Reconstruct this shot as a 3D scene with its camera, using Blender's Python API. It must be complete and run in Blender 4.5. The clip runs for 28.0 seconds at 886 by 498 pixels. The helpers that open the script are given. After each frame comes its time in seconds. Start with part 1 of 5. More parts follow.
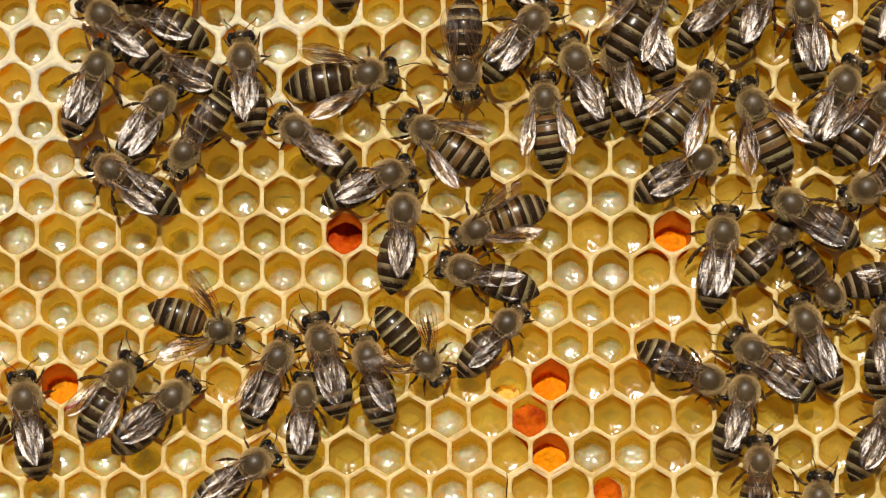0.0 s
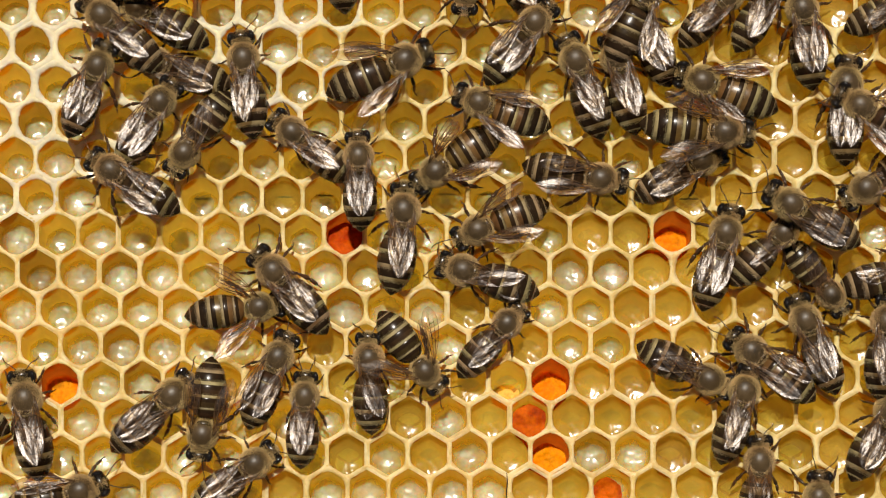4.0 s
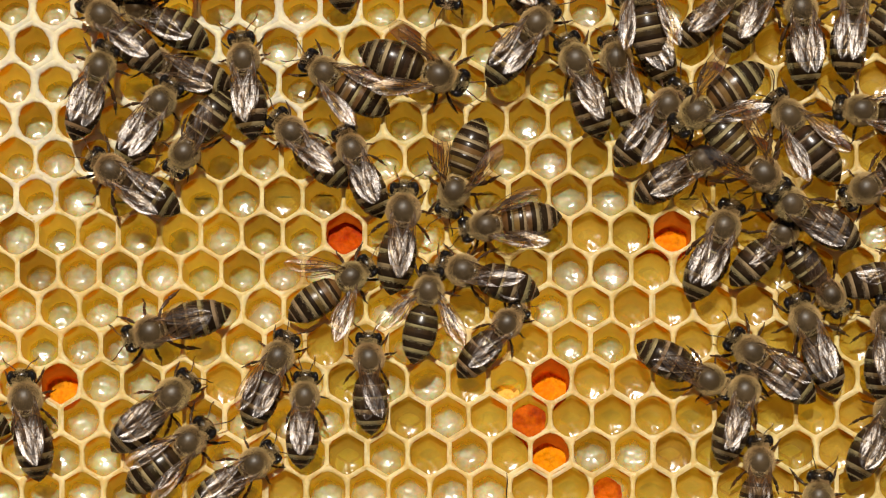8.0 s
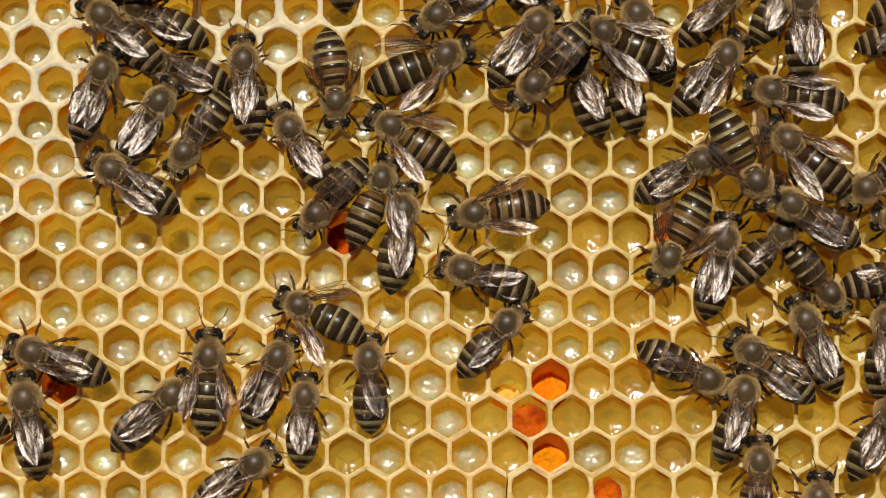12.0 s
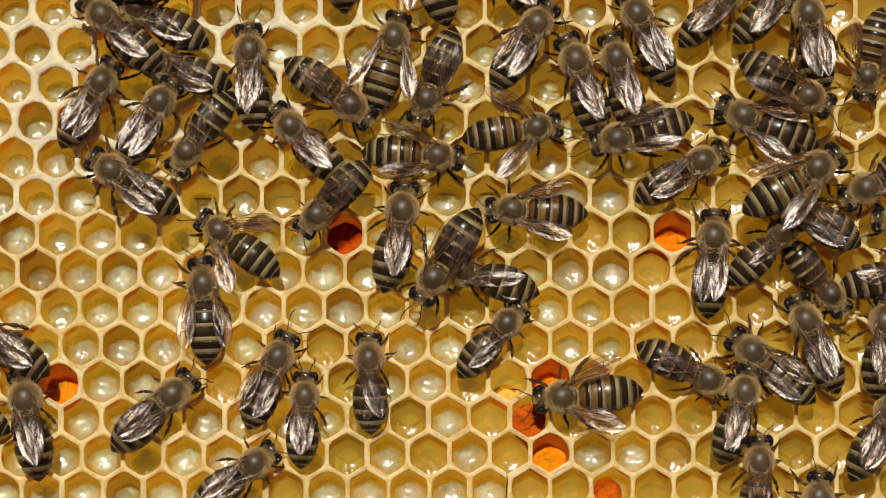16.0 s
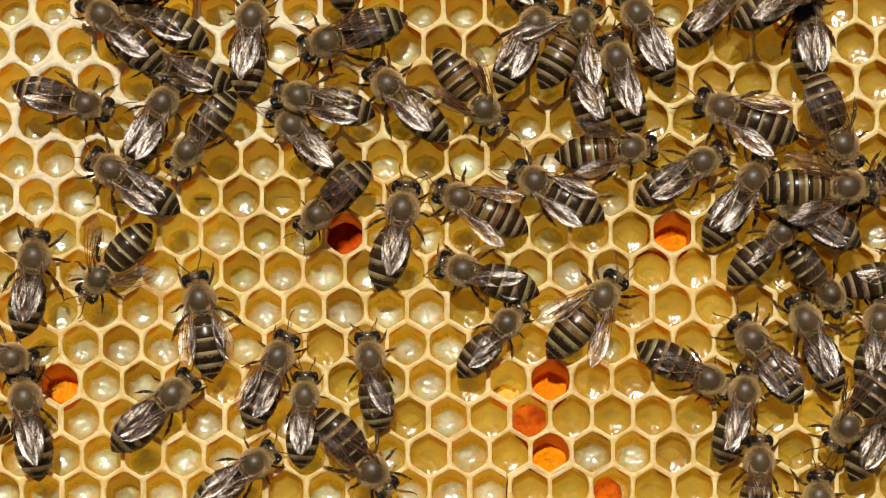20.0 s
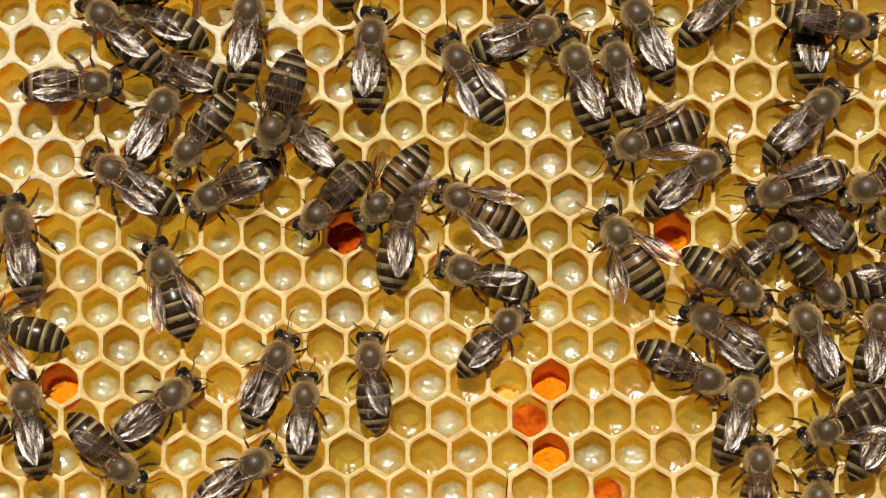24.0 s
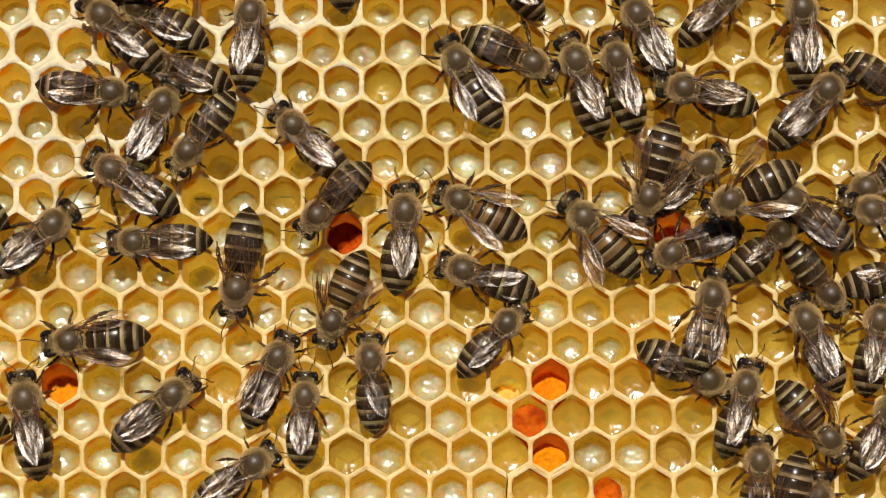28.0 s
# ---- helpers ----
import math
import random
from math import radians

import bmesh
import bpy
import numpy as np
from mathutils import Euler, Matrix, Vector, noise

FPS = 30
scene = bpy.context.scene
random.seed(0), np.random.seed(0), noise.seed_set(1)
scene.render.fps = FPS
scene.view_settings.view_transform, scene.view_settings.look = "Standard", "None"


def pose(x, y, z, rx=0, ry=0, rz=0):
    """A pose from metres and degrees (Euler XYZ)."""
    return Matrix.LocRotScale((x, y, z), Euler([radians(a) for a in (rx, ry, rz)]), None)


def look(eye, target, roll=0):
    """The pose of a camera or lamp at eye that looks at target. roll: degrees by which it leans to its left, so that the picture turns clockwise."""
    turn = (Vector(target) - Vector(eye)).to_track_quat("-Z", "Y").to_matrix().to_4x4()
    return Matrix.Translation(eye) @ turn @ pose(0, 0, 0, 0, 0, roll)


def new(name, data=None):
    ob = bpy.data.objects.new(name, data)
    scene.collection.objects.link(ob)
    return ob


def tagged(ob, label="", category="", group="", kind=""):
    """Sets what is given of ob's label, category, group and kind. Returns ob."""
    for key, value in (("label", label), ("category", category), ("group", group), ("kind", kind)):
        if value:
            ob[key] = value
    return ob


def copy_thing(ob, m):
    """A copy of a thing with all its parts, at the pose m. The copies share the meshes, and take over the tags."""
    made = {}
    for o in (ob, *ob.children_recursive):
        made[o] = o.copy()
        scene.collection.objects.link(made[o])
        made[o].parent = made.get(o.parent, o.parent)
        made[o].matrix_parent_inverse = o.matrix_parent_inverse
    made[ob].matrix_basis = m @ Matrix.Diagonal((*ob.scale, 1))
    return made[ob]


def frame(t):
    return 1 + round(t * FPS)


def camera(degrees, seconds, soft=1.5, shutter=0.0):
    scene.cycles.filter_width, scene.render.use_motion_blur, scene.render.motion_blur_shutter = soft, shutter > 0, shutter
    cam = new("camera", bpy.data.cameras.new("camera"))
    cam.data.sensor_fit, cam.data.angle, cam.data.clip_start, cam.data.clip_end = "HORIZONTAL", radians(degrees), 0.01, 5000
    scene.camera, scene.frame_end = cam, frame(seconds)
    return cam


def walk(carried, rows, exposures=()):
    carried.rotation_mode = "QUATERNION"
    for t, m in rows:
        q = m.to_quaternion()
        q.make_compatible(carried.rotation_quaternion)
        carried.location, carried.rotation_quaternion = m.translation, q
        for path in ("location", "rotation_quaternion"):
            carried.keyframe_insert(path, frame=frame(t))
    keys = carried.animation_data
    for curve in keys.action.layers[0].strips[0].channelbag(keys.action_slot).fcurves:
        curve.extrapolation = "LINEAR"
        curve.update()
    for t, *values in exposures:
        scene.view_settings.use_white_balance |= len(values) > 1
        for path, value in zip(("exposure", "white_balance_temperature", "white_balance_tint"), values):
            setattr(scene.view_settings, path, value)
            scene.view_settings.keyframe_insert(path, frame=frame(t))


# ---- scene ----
# The comb's face is the plane z = 0, seen straight from above; one cell is 5.3 mm across.
MM = 0.001
PX = 5.3 / 72.5 * MM
EYE_HEIGHT = 0.325
cam = camera(20, 28.0, soft=1.15, shutter=0.0)
walk(cam, [(0.0, pose(0, 0, EYE_HEIGHT)), (28.0, pose(0, 0, EYE_HEIGHT))], 
     [(0.0, -0.16), (2.0, -0.12), (7.0, -0.16), (9.0, -0.20), (12.0, -0.29), (15.0, -0.30), (18.0, -0.24), (21.0, -0.12), (25.0, -0.10), (28.0, -0.10)])

# ---- light: clear sky and the sun from beyond the comb's upper edge ----
SUN_HEIGHT, SUN_SIDE = radians(60), radians(-6)
world = bpy.data.worlds.new("sky")
scene.world = world
world.use_nodes = True
sky = world.node_tree.nodes.new("ShaderNodeTexSky")
sky.sky_type, sky.sun_disc, sky.dust_density, sky.ozone_density = "NISHITA", False, 4.0, 0.6
sky.sun_elevation, sky.sun_rotation = SUN_HEIGHT, SUN_SIDE
ground_light = world.node_tree.nodes["Background"]
world.node_tree.links.new(sky.outputs[0], ground_light.inputs[0])
ground_light.inputs[1].default_value = 0.0155
sun = new("sun", bpy.data.lights.new("sun", "SUN"))
sun.data.energy, sun.data.angle, sun.data.color = 5.0, radians(2.2), (1.0, 0.93, 0.82)
sun.matrix_world = look((math.sin(SUN_SIDE) * math.cos(SUN_HEIGHT), math.cos(SUN_SIDE) * math.cos(SUN_HEIGHT), math.sin(SUN_HEIGHT)), (0, 0, 0))


# ---- materials ----
def surface(name, colour, rough=0.5, vary=0.25, grain=2000, bump=0.2, hue=0.0, bump_depth=0.00004, along=1.0, second=None, **more):
    """A node material: colour varied at two scales and from object to object, with fine relief."""
    m = bpy.data.materials.new(name)
    m.use_nodes = True
    n, link = m.node_tree.nodes, m.node_tree.links.new
    b = n["Principled BSDF"]
    at, info = n.new("ShaderNodeTexCoord"), n.new("ShaderNodeObjectInfo")
    move = n.new("ShaderNodeVectorMath")
    move.operation = "MULTIPLY_ADD"
    link(info.outputs["Random"], move.inputs[0])
    move.inputs[1].default_value = (0.37, 0.71, 0.53)
    link(at.outputs["Object"], move.inputs[2])
    fine, large = n.new("ShaderNodeTexNoise"), n.new("ShaderNodeTexNoise")
    fine.inputs["Scale"].default_value, fine.inputs["Detail"].default_value = grain, 4
    large.inputs["Scale"].default_value, large.inputs["Detail"].default_value = grain / 6, 2
    stretch = n.new("ShaderNodeVectorMath")
    stretch.operation = "MULTIPLY"
    link(move.outputs[0], stretch.inputs[0])
    stretch.inputs[1].default_value = (1, along, 1)
    for t in (fine, large):
        link(stretch.outputs[0], t.inputs["Vector"])
    both = n.new("ShaderNodeMath")
    both.operation = "MULTIPLY_ADD"
    link(fine.outputs["Fac"], both.inputs[0])
    both.inputs[1].default_value = 0.5
    link(large.outputs["Fac"], both.inputs[2])
    spread = n.new("ShaderNodeMapRange")
    link(both.outputs[0], spread.inputs["Value"])
    spread.inputs["From Min"].default_value, spread.inputs["From Max"].default_value = 0.45, 1.05
    spread.inputs["To Min"].default_value, spread.inputs["To Max"].default_value = 1 - vary, 1 + vary
    tone = n.new("ShaderNodeHueSaturation")
    tone.inputs["Color"].default_value = (*colour, 1)
    if second:
        blend, sharp = n.new("ShaderNodeMix"), n.new("ShaderNodeMapRange")
        blend.data_type = "RGBA"
        link(large.outputs["Fac"], sharp.inputs["Value"])
        sharp.inputs["From Min"].default_value, sharp.inputs["From Max"].default_value = 0.42, 0.58
        link(sharp.outputs[0], blend.inputs["Factor"])
        blend.inputs[6].default_value, blend.inputs[7].default_value = (*colour, 1), (*second, 1)
        link(blend.outputs[2], tone.inputs["Color"])
    link(spread.outputs[0], tone.inputs["Value"])
    if hue:
        turn = n.new("ShaderNodeMapRange")
        link(info.outputs["Random"], turn.inputs["Value"])
        turn.inputs["To Min"].default_value, turn.inputs["To Max"].default_value = 0.5 - hue, 0.5 + hue
        link(turn.outputs[0], tone.inputs["Hue"])
    link(tone.outputs[0], b.inputs["Base Color"])
    b.inputs["Roughness"].default_value = rough
    relief = n.new("ShaderNodeBump")
    relief.inputs["Strength"].default_value, relief.inputs["Distance"].default_value = bump, bump_depth
    link(fine.outputs["Fac"], relief.inputs["Height"])
    link(relief.outputs[0], b.inputs["Normal"])
    for key, value in more.items():
        b.inputs[key.replace("_", " ")].default_value = value
    return m


def sheer(m, share, tint=(1, 1, 1)):
    """Lets that share of the light pass straight through the material, tinted."""
    n, link = m.node_tree.nodes, m.node_tree.links.new
    mix, clear = n.new("ShaderNodeMixShader"), n.new("ShaderNodeBsdfTransparent")
    mix.inputs[0].default_value = share
    clear.inputs[0].default_value = (*tint, 1)
    link(n["Principled BSDF"].outputs[0], mix.inputs[1])
    link(clear.outputs[0], mix.inputs[2])
    link(mix.outputs[0], n["Material Output"].inputs["Surface"])
    return m


def lucid(m, share, tint=None):
    """Lets that share of the light seep through the material, in its own colour or in tint."""
    n, link = m.node_tree.nodes, m.node_tree.links.new
    mix, seep = n.new("ShaderNodeMixShader"), n.new("ShaderNodeBsdfTranslucent")
    mix.inputs[0].default_value = share
    b = n["Principled BSDF"]
    if tint:
        seep.inputs["Color"].default_value = (*tint, 1)
    else:
        link(b.inputs["Base Color"].links[0].from_socket, seep.inputs["Color"])
    link(b.outputs[0], mix.inputs[1])
    link(seep.outputs[0], mix.inputs[2])
    link(mix.outputs[0], n["Material Output"].inputs["Surface"])
    return m


def thin_edge(m, centre, inner, outer, core, edge, uneven=0.0, grain=700):
    """How much light passes a sheer material changes with the distance from a point, unevenly."""
    n, link = m.node_tree.nodes, m.node_tree.links.new
    at, far, fade = n.new("ShaderNodeTexCoord"), n.new("ShaderNodeVectorMath"), n.new("ShaderNodeMapRange")
    flat, blot, sway, info = n.new("ShaderNodeVectorMath"), n.new("ShaderNodeTexNoise"), n.new("ShaderNodeMath"), n.new("ShaderNodeObjectInfo")
    flat.operation, far.operation, sway.operation = "MULTIPLY", "DISTANCE", "MULTIPLY_ADD"
    link(at.outputs["Object"], flat.inputs[0])
    flat.inputs[1].default_value = (1, 1, 0)
    link(flat.outputs[0], far.inputs[0])
    far.inputs[1].default_value = centre
    blot.noise_dimensions = "4D"
    blot.inputs["Scale"].default_value, blot.inputs["Detail"].default_value = grain, 3
    link(at.outputs["Object"], blot.inputs["Vector"])
    seed = n.new("ShaderNodeMath")
    seed.operation = "MULTIPLY"
    seed.inputs[1].default_value = 40
    link(info.outputs["Random"], seed.inputs[0])
    link(seed.outputs[0], blot.inputs["W"])
    link(blot.outputs["Fac"], sway.inputs[0])
    sway.inputs[1].default_value = uneven
    link(far.outputs["Value"], sway.inputs[2])
    link(sway.outputs[0], fade.inputs["Value"])
    for key, value in (("From Min", inner + uneven / 2), ("From Max", outer + uneven / 2), ("To Min", core), ("To Max", edge)):
        fade.inputs[key].default_value = value
    link(fade.outputs[0], n["Mix Shader"].inputs[0])


def seeping(m, share, tint):
    """Lets that share of the light pass straight on through thin wax, tinted."""
    n, link = m.node_tree.nodes, m.node_tree.links.new
    mix, clear, out = n.new("ShaderNodeMixShader"), n.new("ShaderNodeBsdfTransparent"), n["Material Output"]
    mix.inputs[0].default_value = share
    clear.inputs[0].default_value = (*tint, 1)
    link(out.inputs["Surface"].links[0].from_socket, mix.inputs[1])
    link(clear.outputs[0], mix.inputs[2])
    link(mix.outputs[0], out.inputs["Surface"])
    return m


WAX = seeping(lucid(surface("pale wax", (0.93, 0.78, 0.335), 0.42, 0.30, 2200, 1.0, 0.01, 0.00009, second=(0.95, 0.88, 0.50)), 0.36, (1.0, 0.75, 0.12)), 0.25, (1.0, 0.80, 0.16))
FRESH_WAX = seeping(lucid(surface("fresh white wax", (0.89, 0.89, 0.71), 0.5, 0.2, 2200, 0.8, 0.01, 0.00008, second=(0.94, 0.91, 0.64)), 0.32, (1.0, 0.80, 0.18)), 0.18, (1.0, 0.82, 0.32))
AMBER = seeping(lucid(surface("honey-stained wax", (0.91, 0.525, 0.012), 0.4, 0.24, 600, 0.3, 0.008, Subsurface_Weight=0.7, Subsurface_Scale=0.0012), 0.55), 0.45, (1.0, 0.74, 0.10))
# Darker honey-stained wax; shade among the crowded bees is put into its tone.
DIM_WAX = seeping(lucid(surface("dark honey-stained wax, shade in its tone", (0.46, 0.212, 0.005), 0.4, 0.26, 600, 0.3, 0.01, Subsurface_Weight=0.7, Subsurface_Scale=0.0012), 0.48), 0.36, (1.0, 0.66, 0.07))
def nectar_of(name, colour, gloss):
    m = sheer(surface(name, colour, 0.42, 0.6, 700, 0.35, 0.02, 0.0002, Subsurface_Weight=0.8, Subsurface_Scale=0.0012, IOR=1.7, Coat_Weight=1.0, Coat_Roughness=gloss, Coat_IOR=1.8), 0.58, (0.95, 0.88, 0.42))
    thin_edge(m, (0, -0.0010, 0), 0.0005, 0.0025, 0.42, 0.95, 0.0026, 800)
    return m


NECTAR = nectar_of("pale nectar", (0.52, 0.56, 0.38), 0.17)
THIN_NECTAR = nectar_of("thin grey nectar", (0.34, 0.37, 0.20), 0.16)
CLEAR = sheer(surface("clear olive honey", (0.40, 0.28, 0.04), 0.20, 0.5, 500, 0.08, 0.01, 0.0002, IOR=1.5, Coat_Weight=0.8, Coat_Roughness=0.13, Coat_IOR=1.6), 0.72, (0.93, 0.82, 0.38))
thin_edge(CLEAR, (0, -0.0008, 0), 0.0005, 0.0028, 0.48, 0.80, 0.0024, 700)
BASE_WAX = seeping(lucid(surface("thin olive cell base", (0.66, 0.40, 0.028), 0.45, 0.4, 900, 0.4, 0.02, second=(0.62, 0.45, 0.07), Subsurface_Weight=0.7, Subsurface_Scale=0.0012), 0.5), 0.34, (1.0, 0.78, 0.16))
RED_WALL = seeping(lucid(surface("pollen-stained wax", (0.62, 0.10, 0.002), 0.5, 0.4, 900, 0.4, 0.008, second=(0.74, 0.19, 0.004)), 0.52), 0.24, (1.0, 0.30, 0.03))
SMEAR = lucid(surface("translucent orange pollen", (0.78, 0.20, 0.002), 0.6, 0.5, 2400, 0.8, 0.008, 0.0001, second=(0.62, 0.11, 0.001), Specular_IOR_Level=0.05), 0.6)
BOUNCE_SOIL = surface("pale soil of the bounce sheet", (0.46, 0.39, 0.28), 0.9, 0.35, 160, 0.6, 0.0, 0.002)
POLLEN_RED = surface("red pollen", (0.36, 0.034, 0.0008), 0.6, 0.5, 2400, 1.0, 0.008, 0.0001, second=(0.40, 0.06, 0.001), Specular_IOR_Level=0.05)
POLLEN_ORANGE = surface("orange pollen", (0.80, 0.25, 0.001), 0.6, 0.5, 2400, 1.0, 0.008, 0.0001, second=(0.70, 0.15, 0.001), Specular_IOR_Level=0.05)
POLLEN_YELLOW = surface("pale yellow pollen", (0.80, 0.52, 0.10), 0.7, 0.5, 2400, 0.9, 0.01, 0.0001, second=(0.60, 0.32, 0.03), Specular_IOR_Level=0.0)
POLLEN_GOLD = surface("golden-orange pollen", (0.78, 0.30, 0.003), 0.6, 0.5, 2400, 1.0, 0.008, 0.0001, second=(0.66, 0.17, 0.001), Specular_IOR_Level=0.05)
CHITIN = surface("black chitin", (0.014, 0.009, 0.005), 0.24, 0.5, 1800, 0.25, 0.0)
PLATE = surface("dark brown plate", (0.023, 0.013, 0.006), 0.24, 0.5, 1800, 0.12, 0.0, Specular_IOR_Level=0.32)
BROWN_CHITIN = surface("brown chitin", (0.036, 0.020, 0.008), 0.26, 0.6, 1800, 0.15, 0.02, Specular_IOR_Level=0.35)
DISC = surface("bald dark thorax", (0.054, 0.033, 0.013), 0.44, 0.5, 2500, 0.5, Specular_IOR_Level=0.5)
EYE_GLOSS = surface("black compound eye", (0.010, 0.008, 0.007), 0.12, 0.3, 6000, 0.1)
AMBER_CHITIN = surface("amber chitin", (0.13, 0.068, 0.019), 0.32, 0.5, 1800, 0.25, 0.015)
FUZZ = surface("tawny hair", (0.56, 0.385, 0.165), 0.7, 0.35, 3000, 0.0, 0.008)
DOWN = surface("short brown down", (0.23, 0.145, 0.06), 0.7, 0.3, 3000, 0.0)
BAND = surface("cream hair band", (0.46, 0.35, 0.17), 0.65, 0.4, 3000, 0.3, 0.015)
THIN_BAND = surface("worn thin hair band", (0.27, 0.195, 0.09), 0.6, 0.5, 3000, 0.3, 0.02)
BROWN_BAND = surface("brown hair band", (0.19, 0.135, 0.062), 0.6, 0.5, 3000, 0.3, 0.02)
LEG = surface("dark leg chitin", (0.055, 0.026, 0.011), 0.30, 0.5, 2500, 0.2, 0.01)
WIRE = surface("dark steel wire", (0.06, 0.05, 0.04), 0.45, 0.3, 2000, 0.2, Metallic=0.6)
VEIN = surface("brown wing vein", (0.09, 0.05, 0.025), 0.22, 0.3, 2000, 0.1)
MEMBRANE = sheer(surface("wing membrane", (0.03, 0.016, 0.007), 0.34, 0.3, 3400, 0.85, 0.0, 0.00011, along=0.3, Specular_IOR_Level=1.0, IOR=2.6, Specular_Tint=(1.0, 0.92, 0.88, 1)), 0.82, (1.0, 0.90, 0.74))
thin_edge(MEMBRANE, (0, 0, 0), 0.0025, 0.0060, 0.96, 0.72, 0.002, 900)


# ---- mesh helpers ----
def part(name, bm, material, parent, label=""):
    """Links a bmesh as one mesh object under a thing or part."""
    mesh = bpy.data.meshes.new(name)
    bm.to_mesh(mesh)
    bm.free()
    mesh.materials.append(material)
    for p in mesh.polygons:
        p.use_smooth = True
    ob = new(name, mesh)
    ob.parent = parent
    return tagged(ob, label)


def rings(bm, loops, close_start=False, close_end=False):
    """Skins closed loops of points into a tube."""
    rows = [[bm.verts.new(p) for p in loop] for loop in loops]
    n = len(rows[0])
    for a, b in zip(rows, rows[1:]):
        for k in range(n):
            bm.faces.new((a[k], a[(k + 1) % n], b[(k + 1) % n], b[k]))
    if close_start:
        bm.faces.new(rows[0][::-1])
    if close_end:
        bm.faces.new(rows[-1])
    return rows


def tube(bm, points, radii, sides=6):
    """A tapering limb along points, in millimetres."""
    loops = []
    for k, p in enumerate(points):
        a, b = Vector(points[max(k - 1, 0)]), Vector(points[min(k + 1, len(points) - 1)])
        way = (b - a).normalized()
        u = way.cross(Vector((0.13, 0.21, 0.97))).normalized()
        v = way.cross(u)
        loops.append([(Vector(p) + (u * math.cos(t) + v * math.sin(t)) * radii[k]) * MM for t in (2 * math.pi * i / sides for i in range(sides))])
    rings(bm, loops, True, True)


def blob(bm, centre, size, segments=20, rows=12, flat=0.0):
    """An ellipsoid in millimetres, a little boxier as flat grows."""
    got = bmesh.ops.create_uvsphere(bm, u_segments=segments, v_segments=rows, radius=1)
    for v in got["verts"]:
        c = v.co
        if flat:
            c = Vector([math.copysign(abs(x) ** (1 - flat), x) for x in c])
        v.co = Vector([(centre[i] + c[i] * size[i]) * MM for i in range(3)])


def hairs(bm, count, place, length, seed, lean=(0, -0.4, 0), width=0.03, stray=0.45):
    """Short thin blades that stand on the surface place(rng) -> point, normal."""
    rng = random.Random(seed)
    for _ in range(count):
        p, nrm = place(rng)
        p, nrm = Vector(p), Vector(nrm)
        way = (nrm + Vector(lean) + Vector([rng.uniform(-stray, stray) for _ in range(3)])).normalized()
        side = way.cross(Vector([rng.uniform(-1, 1) for _ in range(3)])).normalized() * width
        tip = p + way * length * rng.uniform(0.6, 1.2)
        bm.faces.new([bm.verts.new(q * MM) for q in (p - side, p + side, tip)])


# ---- the comb ----
def cell_centre(i, r):
    """The middle of cell i of row r, in metres; the rows drift slightly, as bees build them."""
    u, v = (i + (0.5 if r % 2 else 0.0) - 10.5) / 10, r / 6
    x = 8.10 + 724.58 * u + 4.26 * v + 0.61 * u * u - 3.08 * u * v - 0.83 * v * v
    y = 103.55 - 4.61 * u + 391.32 * v - 2.05 * u * u - 3.02 * u * v - 5.19 * v * v
    return Vector((x * PX, -y * PX, 0))


SIDES = 60
SLANT = 0.35  # the cells rise towards their mouths
HALF_X, HALF_Y = 2.655, 2.655 * 1.038


def outline(scale, rounding, wobble=0.0, seed=0):
    """A cell's outline: a hexagon, rounded towards a circle."""
    points = []
    for k in range(SIDES):
        a = 2 * math.pi * k / SIDES
        off = (a + math.pi / 6) % (math.pi / 3) - math.pi / 6
        hexa = 1 / math.cos(off)
        r = scale * ((1 - rounding) * hexa + rounding * 1.0)
        r *= 1 + wobble * (noise.noise((math.cos(a) * 1.6, math.sin(a) * 1.6, seed * 7.3)) + 0.45 * noise.noise((math.cos(a) * 5, math.sin(a) * 5, seed * 3.1)) + 0.4 * noise.noise((math.cos(a) * 10, math.sin(a) * 10, seed * 1.7)))
        points.append((HALF_X * r * math.cos(a), HALF_Y * r * math.sin(a)))
    return points


def at_depth(points, z):
    return [(x * MM, (y + SLANT * min(0, z + 0.3)) * MM, z * MM) for x, y in points]


def rim_mesh(seed, thick, rough=1.0):
    bm = bmesh.new()
    loops = [(1.09, 0, 0, 0.0), (1.0, 0, 0, 0.05), (1 - thick * 0.4, 0.3, 0.015, 0.05), (1 - thick * 0.8, 0.60, 0.045, -0.02),
             (1 - thick, 0.78, 0.055, -0.14), (1 - thick, 0.78, 0.055, -0.34)]
    rows = rings(bm, [at_depth(outline(s, rd, w * rough, seed), z) for s, rd, w, z in loops])
    for row in rows[1:4]:
        for v in row:
            v.co.z += 0.07 * rough * MM * noise.noise((v.co.x / MM * 2.2 + seed, v.co.y / MM * 2.2, seed * 3.7))
    return bm


def base_height(x, y, depth):
    """The cell's base: three flat facets that meet in the middle, its deepest point."""
    return -depth + 0.26 * max(x * math.cos(a) + y * math.sin(a) for a in (math.pi / 2, math.pi * 7 / 6, math.pi * 11 / 6))


